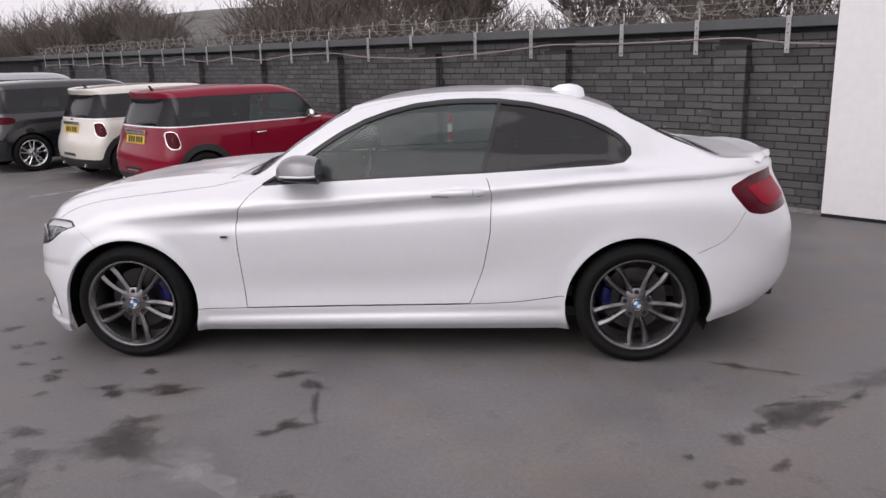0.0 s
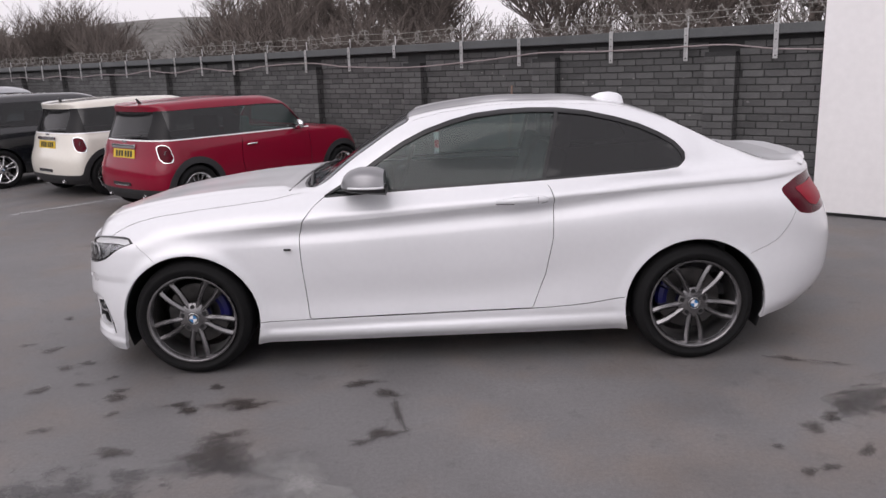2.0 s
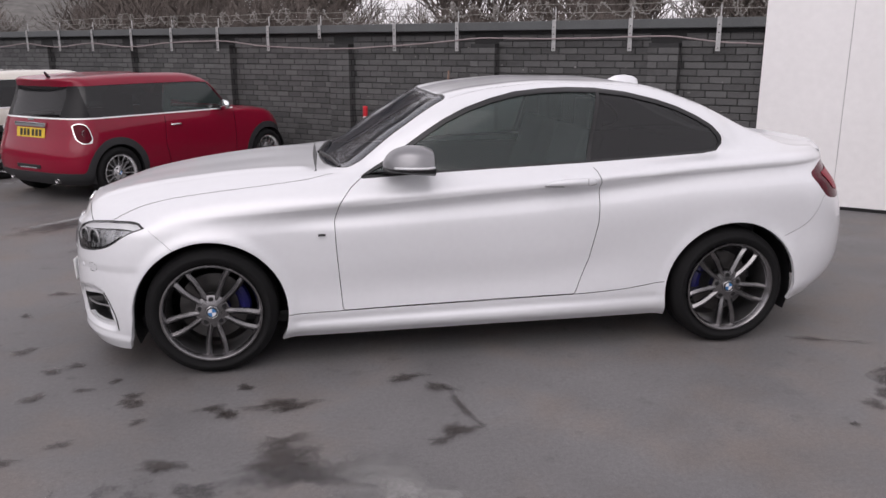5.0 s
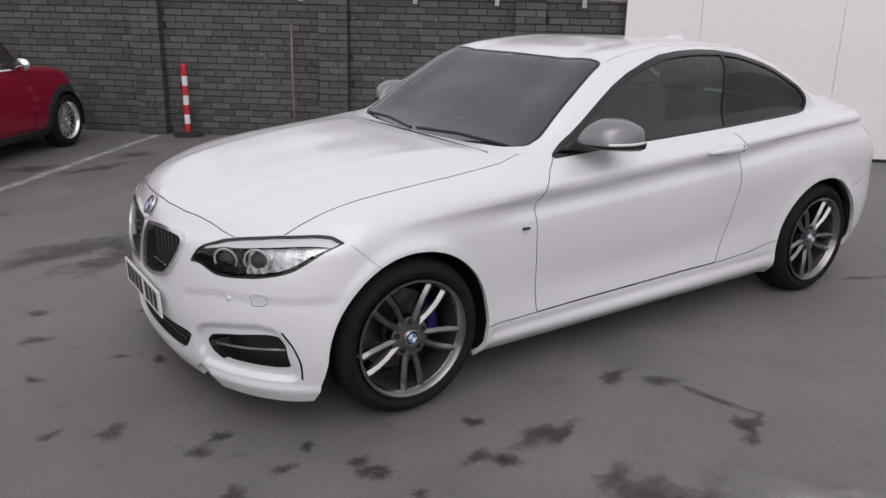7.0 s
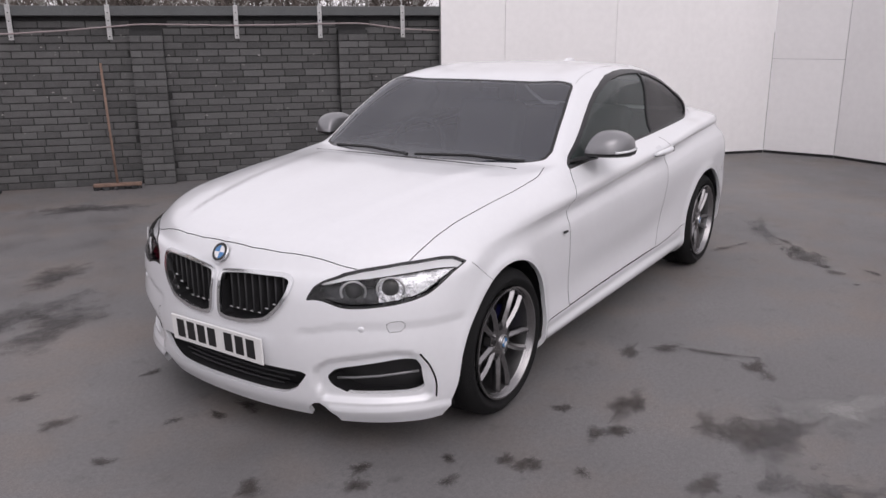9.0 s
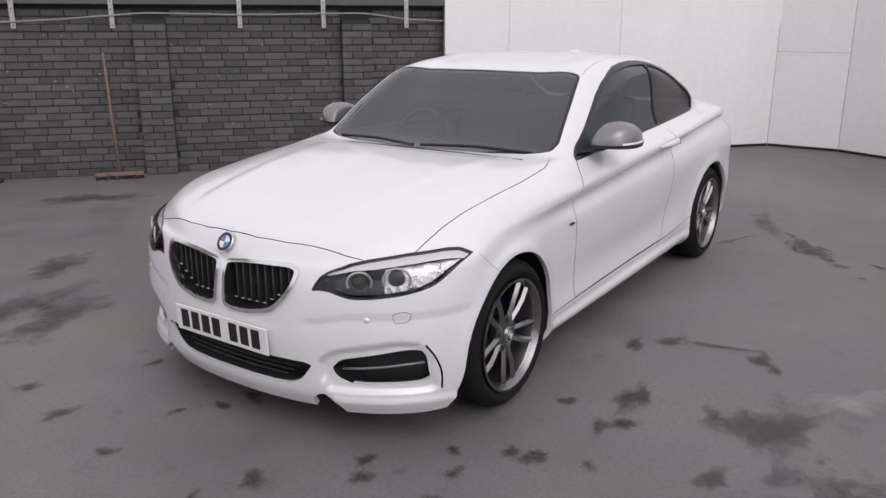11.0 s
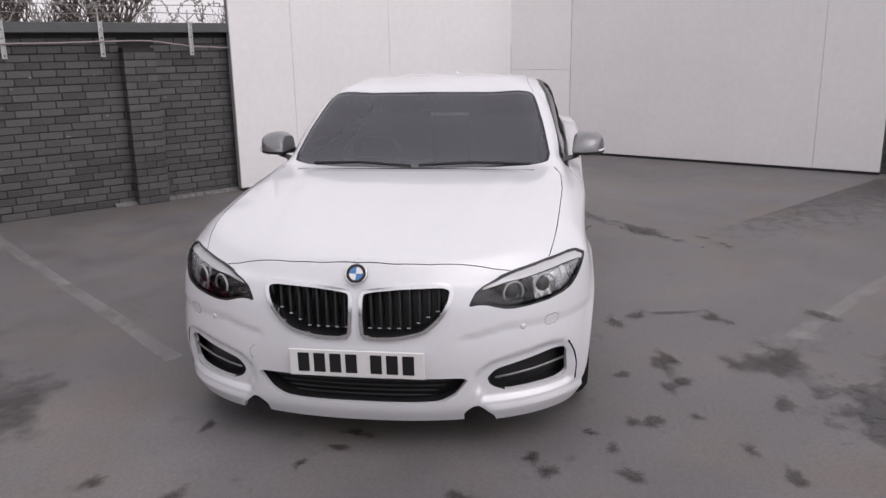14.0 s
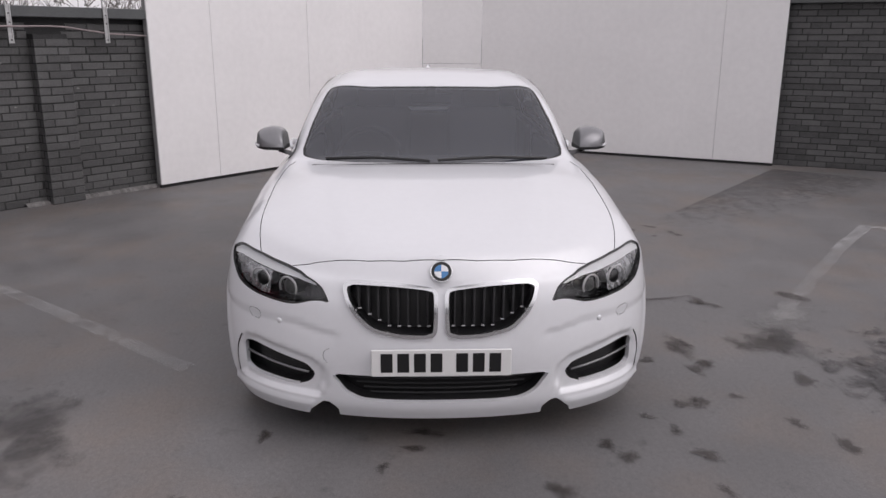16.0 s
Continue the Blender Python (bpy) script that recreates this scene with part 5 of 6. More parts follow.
# ---- parked cars by the wall ----
def hatch_skin(long=1.0, tall=1.0, wide=1.0):
    k = lambda z: [(x * long, q) for x, q in z]
    hgt = lambda z: [(x * long, q if q < .5 else .5 + (q - .5) * tall) for x, q in z]
    wid = lambda w: [(x * long, q * wide) for x, q in w]
    nose, back = (.55, 1.9), (.30, 2.6)
    R = [
        (-1.80, 1.74, [(-1.9, .74), (1.9, .72)], [(-1.9, .18), (1.9, .20)], *nose, *back),
        (-1.86, 1.80, [(-1.9, .80), (1.9, .79)], [(-1.9, .25), (1.9, .27)], *nose, *back),
        (-1.88, 1.83, [(-1.9, .83), (0, .832), (1.9, .82)], [(-1.9, .42), (1.9, .44)], *nose, *back),
        (-1.87, 1.815, [(-1.9, .83), (0, .840), (1.9, .825)], [(-1.9, .56), (1.9, .58)], *nose, *back),
        (-1.85, 1.765, [(-1.9, .81), (0, .838), (1.9, .805)], [(-1.9, .66), (0, .72), (1.9, .72)], *nose, *back),
        (-1.80, 1.735, [(-1.9, .78), (0, .825), (1.9, .775)], [(-1.9, .73), (-1.3, .80), (0, .84), (1.9, .86)], *nose, *back),
        (-1.77, 1.715, [(-1.9, .74), (-.8, .79), (0, .795), (1.9, .74)], [(-1.9, .755), (-1.3, .85), (-.7, .905), (0, .92), (1.9, .94)], *nose, *back),
        (-1.74, 1.60, [(-1.9, .66), (-.8, .74), (-.30, .665), (.5, .66), (1.7, .63)], [(-1.9, .77), (-1.3, .88), (-.80, .93), (-.66, .96), (-.30, 1.285), (-.1, 1.305), (.6, 1.31), (1.3, 1.30), (1.7, 1.285)], .55, 2.0, .24, 2.6),
        (-1.72, 1.63, [(-1.9, .5), (-.8, .62), (-.26, .60), (.5, .595), (1.7, .57)], [(-1.9, .78), (-1.3, .90), (-.80, .945), (-.66, .99), (-.28, 1.33), (0, 1.375), (.6, 1.385), (1.3, 1.37), (1.7, 1.345)], .55, 2.0, .24, 2.6),
        (-1.72, 1.62, [(-1.9, .25), (1.7, .3)], [(-1.9, .785), (-1.3, .91), (-.82, .95), (-.68, .99), (-.30, 1.34), (0, 1.395), (.6, 1.405), (1.3, 1.385), (1.7, 1.355)], .55, 2.0, .24, 2.6),
        (-1.72, 1.62, [(-1.9, 0), (1.7, 0)], [(-1.9, .785), (-1.3, .912), (-.83, .95), (-.69, .99), (-.31, 1.34), (0, 1.398), (.6, 1.408), (1.3, 1.388), (1.7, 1.356)], .55, 2.0, .24, 2.6),
    ]
    rows = [(a * long, b * long, wid(w), hgt(z), *r) for a, b, w, z, *r in R]
    return loft(rows, 150, [2, 3, 3, 3, 3, 3, 5, 3, 4, 3])


def build_hatch(name, m, paint, label, long=1.0, tall=1.0, wide=1.0, style="multi", cladding=True, roof=None, plate=True):
    car = base(name, m, label, "car", "cars parked along the brick wall")
    sk = hatch_skin(long, tall, wide)
    X, Y, Z = (lambda s: s.v[:, 0] / long), (lambda s: s.v[:, 1] / wide), (lambda s: np.where(s.v[:, 2] < .5, s.v[:, 2], .5 + (s.v[:, 2] - .5) / tall))
    hub = 1.2335
    g1 = ribbon(sk, poly_dist([(-.62, .30), (-.62, .93), (.52, .93), (.56, .6), (.48, .30)], X(sk), Z(sk)), np.maximum(.4 - Y(sk), Z(sk) - .915), .003)
    for cx in (-hub, hub):
        _, sk = sk.split(np.maximum(np.hypot((X(sk) - cx) * long, sk.v[:, 2] - .30) - .335, .3 - np.abs(Y(sk))))
    glassy = [(-.665, .93), (-.30, 1.285), (-.05, 1.298), (1.0, 1.298), (1.95, 1.285), (1.95, .93)]
    dlo, sk = sk.split(np.maximum(poly_dist(glassy, X(sk), Z(sk)), .45 - Y(sk)))
    strip, dlo = dlo.split(Z(dlo) - .945)
    fore, rest = dlo.split(np.maximum(poly_dist([(-.60, .945), (-.29, 1.27), (-.05, 1.285), (.42, 1.285), (.54, .945)], X(dlo), Z(dlo)), 0 * X(dlo) - 1))
    rear_strip, sk = sk.split(np.maximum(np.maximum(.93 - Z(sk), Z(sk) - .950), np.maximum(1.35 - X(sk), Y(sk) - .5)))
    rear, sk = sk.split(np.maximum(np.maximum(poly_dist([(-.7, .948), (.7, .945), (.62, 1.285), (-.62, 1.285)], Y(sk), Z(sk)), 1.35 - X(sk)), 0 * X(sk) - 1))
    screen, sk = sk.split(np.maximum(poly_dist([(-.80, -.2), (-.80, .3), (-.74, .66), (-.62, .70), (-.29, .585), (-.30, -.2)], X(sk), Y(sk)), .93 - Z(sk)))
    lamp_out = rounded([(1.535, .675), (1.555, .865), (1.60, .890), (1.66, .878), (1.672, .70), (1.64, .662)], 5, .3) if cladding else rounded([(1.40, .78), (1.42, .87), (1.9, .90), (1.9, .76)], 4, .2)
    tail, sk = sk.split(np.maximum(np.maximum(poly_dist(lamp_out, X(sk), Z(sk)), .35 - Y(sk)), 1.2 - X(sk)))
    ring, tail = tail.split(-(poly_dist(lamp_out, X(tail), Z(tail)) + .007))
    clad = None
    if cladding:
        d = np.minimum(np.minimum(np.hypot(X(sk) - hub, sk.v[:, 2] - .30), np.hypot(X(sk) + hub, sk.v[:, 2] - .30)) - .415, sk.v[:, 2] - .275)
        d = np.minimum(d, np.maximum(sk.v[:, 2] - .34, 1.45 - X(sk)))
        clad, sk = sk.split(np.maximum(d, -(Y(sk) + 1)))
    top, sk = sk.split(np.maximum(1.302 - Z(sk), -.45 - X(sk)))
    skin_part("body_shell", sk.both(), paint, car, "", .02)
    skin_part("roof", top.both(), roof or paint, car)
    if clad is not None:
        skin_part("wheel_arch_trim", clad.moved(-.006).both(), PLASTIC, car, "black plastic arches and skirts", .02)
    skin_part("rear_strip", rear_strip.moved(-.005).both(), DRL if cladding else TRIM, car, "thin bright strip under the rear window")
    skin_part("windscreen", screen.moved(.004).both(), SCREEN, car).visible_shadow = False
    skin_part("rear_window", rear.moved(.004).both(), DARKGLASS, car, "dark rear window").visible_shadow = False
    for flip in (False, True):
        f = (lambda s: s.mirrored()) if flip else (lambda s: s)
        sgn = -1 if flip else 1
        corner, side = rest.split(1.50 - X(rest))
        skin_part("rear_side_window", f(side.moved(.003)), DARKGLASS, car, "dark glass").visible_shadow = False
        skin_part("corner_pillar", f(corner.moved(.003)), BLACKGLASS, car, "gloss black corner pillar")
        skin_part("door_window", f(fore.moved(.006)), SIDEGLASS, car, "pale door glass").visible_shadow = False
        for gg in f(g1).pieces():
            skin_part("shut_line", gg, GAP, car)
        skin_part("waist_strip", f(strip.moved(-.005)), DRL if cladding else TRIM, car, "thin bright waist strip", .006)
        tl = skin_part("tail_lamp", f(tail.moved(.002)), TAIL, car, "dark red tail lamp")
        skin_part("lamp_ring", f(ring.moved(-.006)), CHROME if cladding else TAIL, tl, "", .02)
        if cladding:
            p = lathe([(.001, .016), (.022, .013), (.034, 0)], 20)
            bmesh.ops.rotate(p, verts=p.verts[:], matrix=Matrix.Rotation(math.pi if sgn > 0 else 0, 3, "X"))
            bmesh.ops.translate(p, vec=(1.595 * long, sgn * .742 * wide, .785), verts=p.verts[:])
            part("reversing_lens", p, BADGEWHITE, tl, "pale round lens", True)
        hd = tube_bm([(.30, sgn * .835, .795), (.34, sgn * .862, .80), (.43, sgn * .862, .80), (.47, sgn * .835, .795)], .011, 8)
        bmesh.ops.scale(hd, vec=(long, wide, 1), verts=hd.verts[:])
        part("handle", hd, CHROME if cladding else paint, car, "", True)
        mr = lathe([(.001, -.06), (.05, -.045), (.075, 0), (.07, .03), (.001, .03)], 18, "x")
        bmesh.ops.scale(mr, vec=(1, 1.25, .9), verts=mr.verts[:])
        bmesh.ops.translate(mr, vec=(-.38 * long, sgn * .90 * wide, .99), verts=mr.verts[:])
        mo = part("door_mirror", mr, CHROME if cladding else paint, car, "", True)
        part("mirror_foot", box_bm(-.38 * long, sgn * .83 * wide, .955, .06, .12, .03, .01), TRIM, mo)
        for sx in (-1, 1):
            build_wheel(car, pose(sx * hub * long, sgn * .735 * wide, .302, 0, 0, 180 if sgn > 0 else 0), .305, .212, .19, ALLOY2, style, None, radians(90))
            hs = bmesh.new()
            rr = [[hs.verts.new((q * math.cos(t), yy, q * math.sin(t))) for t in np.linspace(radians(-15), radians(195), 24)] for q, yy in ((.337, -.09), (.34, .12), (.05, .2))]
            for a, b in zip(rr, rr[1:]):
                for i in range(23):
                    hs.faces.new((a[i], a[i + 1], b[i + 1], b[i]))
            if sgn > 0:
                bmesh.ops.rotate(hs, verts=hs.verts[:], matrix=Matrix.Rotation(math.pi, 3, "Z"))
            bmesh.ops.translate(hs, vec=(sx * hub * long, sgn * .74 * wide, .30), verts=hs.verts[:])
            part("wheel_housing", hs, TRIM, car, "", True)
    xr = 1.80 * long
    if plate:
        px = 1.757 * long
        pl = part("number_plate", box_bm(0, 0, 0, .008, .52, .11, .002, 1), YELLOWPLATE, car, "yellow number plate with dark bars")
        pl.matrix_local = pose(px - .004, 0, .775, 0, -9, 0)
        for k in range(6):
            part("character_bar", box_bm(.005, -.17 + k * .066 + (.02 if k > 2 else 0), 0, .002, .046, .076), INK, pl)
        part("boot_bar", box_bm(px - .012, 0, .868, .03, .56, .05, .012, 2), CHROME if cladding else paint, car, "bright bar over the plate", True, 50)
        part("badge_wing", box_bm(px - .030, 0, .925, .012, .11, .03, .01, 2), CHROME, car)
    if cladding:
        part("bumper_recess", box_bm(1.822 * long, .0, .40, .02, .44, .05, .015, 2), TRIM, car)
        part("bumper_lamp", box_bm(1.826 * long, .0, .385, .02, .30, .018, .006, 2), CHROME, car)
        for yy in (.42, -.42):
            ex = lathe([(.02, -.02), (.028, .03), (.034, .03), (.034, -.06)], 18, "x")
            bmesh.ops.translate(ex, vec=(1.755 * long, yy, .250), verts=ex.verts[:])
            part("exhaust_tip", ex, ALLOY, car, "", True)
    part("rear_wiper", tube_bm([(1.735 * long, .06, .975), (1.73 * long, .2, .99), (1.715 * long, .40, 1.0)], .012, 6), TRIM, car)
    part("underbody", box_bm(0, 0, .24, 3.2 * long, 1.2, .08, .02), TRIM, car)
    part("bench", box_bm(.75 * long, 0, .62, .5, 1.25, .5, .08, 2), CABIN, car)
    part("dashboard", box_bm(-.55 * long, 0, .80, .3, 1.3, .24, .06, 2), CABIN, car)
    for sgn in (-1, 1):
        part("seat_back", box_bm(.28 * long, sgn * .36, .85, .14, .46, .6, .06, 2), CABIN, car)
    part("roof_aerial", tube_bm([(1.45 * long, 0, 1.37 * tall), (1.50 * long, 0, 1.44 * tall)], [.022, .012], 8), TRIM, car)
    return car


TURN_IN = -129.7
build_hatch("hatchback", pose(-2.72, 5.548, 0, 0, 0, TURN_IN) @ Matrix.Scale(.92, 4), RED, "small red three-door hatchback with multi-spoke alloy wheels")
build_hatch("hatchback", pose(-4.44, 7.18, 0, 0, 0, TURN_IN) @ Matrix.Scale(.92, 4), CREAM, "small cream hatchback with black wheel-arch trim")
build_hatch("hatchback", pose(-6.40, 8.32, 0, 0, 0, TURN_IN) @ Matrix.Scale(.95, 4), BLACKPAINT, "black five-door hatchback parked by the wall", 1.12, 1.03, 1.03, "double", False, None, False)
build_hatch("hatchback", pose(-8.65, 10.5, 0, 0, 0, TURN_IN), SILVER, "dark silver hatchback parked by the wall", 1.1, 1.07, 1.03, "double", False, None, False)


# ---- wall fittings ----
BRACKETS = [.24, 1.17, 2.06, 3.33, 4.25, 5.47, 6.40, 7.39, 8.38, 9.30, 10.27, 11.15, 12.06, 12.95, 14.0, 14.9, 15.9, 16.8, 17.7, 18.6, 19.6]


def bracket(s, short=False):
    low = 1.70 if short else 1.535
    o = base("wire_bracket", local_frame(yard(s, .0), WU, WN), "galvanised steel bracket bolted over the wall's coping", "bracket", "brackets along the wall")
    for x in (-.017, .017):
        part("flange", box_bm(x, .142, (low + 1.88) / 2, .012, .008, 1.88 - low, .001, 1), GALV, o)
    part("web", box_bm(0, .136, (low + 1.88) / 2, .030, .004, 1.88 - low), GALV, o)
    for z in (low + .03, 1.72, 1.80):
        b = lathe([(.001, .150), (.007, .150), (.007, .142)], 8)
        bmesh.ops.translate(b, vec=(0, 0, z), verts=b.verts[:])
        part("bolt", b, TRIM, o)
    part("post", tube_bm([(0, .10, 1.87), (0, .10, 2.0)], .008, 6), GALV, o)
    return o


for i, s in enumerate(BRACKETS):
    bracket(s, i == 5)


def cable():
    rnd = random.Random(8)
    pts = []
    keys = [(-.35, 1.60), (.24, 1.63), (.8, 1.69), (1.17, 1.685), (2.06, 1.672), (3.0, 1.685), (3.33, 1.66), (4.25, 1.60), (5.2, 1.565), (6.4, 1.60), (7.39, 1.68), (8.4, 1.66), (9.3, 1.60), (10.3, 1.66), (11.2, 1.60), (12.1, 1.66), (13, 1.60), (14, 1.62), (15, 1.58), (16, 1.62), (17, 1.58), (18, 1.62), (19.6, 1.6)]
    f = pchip(keys)
    for s in np.arange(-.35, 19.6, .12):
        p = yard(float(s), .158 if s > .35 else .10 + .05 * (s + .35), float(f(s)) + rnd.uniform(-.002, .002))
        pts.append(p)
    bm = tube_bm(pts, .009, 6)
    me = bpy.data.meshes.new("cable")
    bm.to_mesh(me)
    bm.free()
    me.materials.append(CABLE)
    me.shade_smooth()
    tagged(new("cable", me), "grey-pink cable sagging along the wall from bracket to bracket", "cable")
    o = base("junction_box", local_frame(yard(-.36, .0), WU, WN), "small dark cable clip box on the wall", "cable clip")
    part("body", box_bm(0, .03, 1.62, .06, .05, .09, .008, 2), TRIM, o)


cable()


def razor_wire():
    """Coiled barbed tape along the top of the wall."""
    rnd = random.Random(11)
    bm = bmesh.new()
    pts = []
    turns, length = 100, 20.5
    n = turns * 12
    for i in range(n + 1):
        t = 2 * math.pi * i / 12
        s = -.2 + length * i / n + .10 * math.sin(t * .37)
        r = .088 + .022 * math.sin(t * .11) + rnd.uniform(-.012, .012)
        pts.append(yard(s, .06 + r * .9 * math.cos(t), 1.985 + r * math.sin(t) + .02 * math.sin(t * .07)))
    tube_bm(pts, .0042, 4, bm)
    for k, z in ((0, 1.96), (1, 2.04)):
        tube_bm([yard(s, .09, z + .012 * math.sin(s * 3.1 + k)) for s in np.arange(-.2, 20.3, .4)], .004, 4, bm)
    for i in range(0, n, 1):
        p = pts[i]
        a = rnd.uniform(0, 6.28)
        e = Vector((math.cos(a) * WU.x, math.cos(a) * WU.y, math.sin(a))) * .027
        q = Vector((-math.sin(a) * WU.x, -math.sin(a) * WU.y, math.cos(a))) * .0055
        w = WN * rnd.uniform(-.012, .012)
        for sg in (1, -1):
            vs = [bm.verts.new(p + q), bm.verts.new(p - q), bm.verts.new(p + sg * e + q * 1.6 + w), bm.verts.new(p + sg * e * .75 - q * 1.6 + w)]
            bm.faces.new((vs[0], vs[1], vs[3], vs[2]))
    me = bpy.data.meshes.new("razor_wire")
    bm.to_mesh(me)
    bm.free()
    me.materials.append(WIRE)
    tagged(new("razor_wire", me), "coils of grey razor wire along the wall top", "razor wire", kind="stuff")


razor_wire()


def bollard():
    p = yard(4.72, .16)
    o = base("bollard", Matrix.Translation(p), "thin red and white striped post beside the wall", "bollard")
    z, k = .03, 0
    while z < .78:
        h = .110
        part("band", lathe([(.001, z), (.032, z), (.032, z + h - .001), (.001, z + h - .001)], 20, "z"), BOLRED if k % 2 == 0 else BOLWHITE, o, "red band" if k % 2 == 0 else "white band", True, 40)
        z += h
        k += 1
    part("cap", lathe([(.033, z), (.03, z + .02), (.001, z + .028)], 20, "z"), BOLRED, o, "", True)
    part("foot", lathe([(.001, .0), (.17, .0), (.17, .025), (.05, .05), (.001, .05)], 24, "z"), PLASTIC, o, "black base", True, 40)


bollard()


def broom():
    o = base("broom", local_frame(yard(3.40, .0), WU, WN), "wooden yard broom leaning against the wall", "broom")
    part("handle", tube_bm([(0, .30, .05), (.03, .22, .65), (.055, .125, 1.30)], .013, 8), WOOD, o, "", True)
    part("head", box_bm(0, .31, .055, .48, .06, .035, .006, 1), WOOD, o)
    bm = bmesh.new()
    rnd = random.Random(2)
    for i in range(120):
        x, y = rnd.uniform(-.235, .235), rnd.uniform(.285, .335)
        a = [bm.verts.new((x + d, y + e, z)) for d, e, z in ((-.006, 0, .045), (.006, 0, .045), (.008 + rnd.uniform(-.01, .01), rnd.uniform(-.02, .02), .002), (-.006 + rnd.uniform(-.01, .01), rnd.uniform(-.02, .02), .002))]
        bm.faces.new(a)
    part("bristles", bm, PLASTIC, o, "worn dark bristles")


broom()


# ---- markings and stains ----
def marking(name, pts, width, mat, label):
    v, f = [], []
    rnd = random.Random(len(name))
    pv = [Vector((x, y, 0)) for x, y in pts]
    n = 0
    for a, b in zip(pv, pv[1:]):
        d = (b - a)
        ln = d.length
        d.normalize()
        s = Vector((-d.y, d.x, 0))
        m = max(2, int(ln / .25))
        for i in range(m + 1):
            p = a + d * ln * i / m
            w = width / 2
            v += [tuple(p - s * (w + rnd.uniform(-.006, .006)) + Vector((0, 0, .004))), tuple(p + s * (w + rnd.uniform(-.006, .006)) + Vector((0, 0, .004)))]
        for i in range(m):
            k = n + 2 * i
            f.append((k, k + 1, k + 3, k + 2))
        n = len(v)
    ob = mesh_ob(name, v, f, mat, smooth=False)
    return tagged(ob, label, "road marking", "painted lines", "structure")


def fading_marking(name, a, b, width, mat, label, strength):
    ob = marking(name, [a, b], width, mat, label)
    at = ob.data.attributes.new("fade", "FLOAT", "POINT")
    at.data.foreach_set("value", [strength] * len(ob.data.vertices))
    return ob


LINEMAT = stain_material("worn_line_paint", (.50, .50, .50), .7)
for s, strength, d0 in ((2.5, .42, 4.55), (5.1, .75, 4.75), (7.62, .75, 4.7), (10.2, .7, 4.6), (12.75, .7, 4.6), (15.3, .7, 4.6)):
    a, b = yard(s, d0), yard(s - .02, .45 if s < 3 else .2)
    fading_marking("bay_line", (a.x, a.y), (b.x, b.y), .10, LINEMAT, "worn white parking bay line", strength)
fading_marking("edge_line", (-.70, -1.92), (.95, -3.19), .10, LINEMAT, "worn pale line across the yard", .40)
fading_marking("edge_line", (.95, -3.19), (1.72, -3.84), .11, LINEMAT, "worn pale line across the yard", .62)
fading_marking("edge_line", (1.72, -3.80), (1.2, -4.7), .11, LINEMAT, "worn pale line across the yard", .62)

STAINS = [
    (-1.05, -1.26, .15, .05, .1), (-1.32, -1.26, .06, .045, 0), (-.44, -1.06, .10, .05, 0), (-.29, -1.20, .10, .05, -.9), (-.22, -1.42, .03, .16, .2), (-.30, -1.64, .04, .10, -.6), (-.37, -1.71, .07, .035, .2),
    (-.97, -1.80, .20, .14, .3), (-1.0, -1.62, .10, .06, .2), (-1.45, -1.75, .10, .05, .3), (-1.19, -1.05, .05, .035, 0), (-2.38, -.40, .07, .05, .4), (-2.58, -.30, .06, .03, .2), (-2.50, .66, .07, .05, .3), (-2.57, .21, .05, .04, 0),
    (-2.20, .265, .05, .03, .1), (-1.94, .76, .06, .03, 0), (-1.93, .11, .11, .03, 1.5), (-2.06, .15, .07, .02, 1.5), (-.97, -1.29, .10, .06, .2), (-1.25, -1.32, .06, .05, 0), (-1.95, -.96, .05, .04, 0), (-2.15, -.70, .06, .04, .5),
    (-2.14, -1.02, .05, .05, 0), (-2.05, -.64, .05, .04, .3), (-2.09, -1.62, .07, .05, .2), (-1.81, -.87, .04, .03, 0), (-1.70, -1.13, .05, .035, .3), (-.23, -1.64, .08, .03, .4), (-.19, -2.27, .12, .07, .4),
    (1.75, -1.91, .085, .028, 1.1), (1.53, -2.04, .042, .034, .2), (1.44, -2.07, .036, .03, 0), (1.40, -1.86, .03, .02, 0), (1.62, -1.70, .07, .055, .5), (1.74, -1.60, .07, .05, .5), (1.86, -1.50, .12, .075, .6), (2.0, -1.42, .15, .07, .5), (2.14, -1.35, .10, .04, .5), (2.30, -1.25, .07, .035, .7), (1.90, -1.36, .09, .025, .3), (2.06, -1.27, .08, .022, .2), (2.02, -1.53, .10, .03, .5), (1.86, -.91, .14, .035, -.3), (2.05, -.98, .08, .025, -.3), (-.98, -1.31, .09, .035, .3), (-1.25, -1.33, .05, .04, 0), (-1.66, -1.16, .05, .04, .2), (-1.7, -1.06, .06, .03, 0), (-2.43, 1.01, .07, .04, 0), (-1.62, -1.34, .05, .03, .2), (-1.9, -1.5, .06, .04, .4), (-2.4, -1.0, .05, .03, .1)]
for i, (x, y, rx, ry, t) in enumerate(STAINS):
    blob("oil_stain", x, y, rx * 1.35, ry * 1.45, t, OIL, "dark oily stain on the asphalt", .004 + .0004 * (i % 5), 20 + i, .45)
DAMPS = [(1.97, -1.44, .28, .12, .5), (-.93, -1.89, .26, .15, .2), (-1.85, 1.75, .42, .22, .2), (-2.08, 2.05, .55, .28, .25), (-1.32, 2.65, .40, .16, .3), (.05, 4.46, .50, .22, -.6),
         (-1.44, 4.58, .35, .14, .4), (-.95, 5.12, .30, .12, 0), (-1.92, 4.84, .3, .12, 0), (-3.0, 2.9, .55, .3, .4), (2.6, -1.0, .4, .12, .4)]
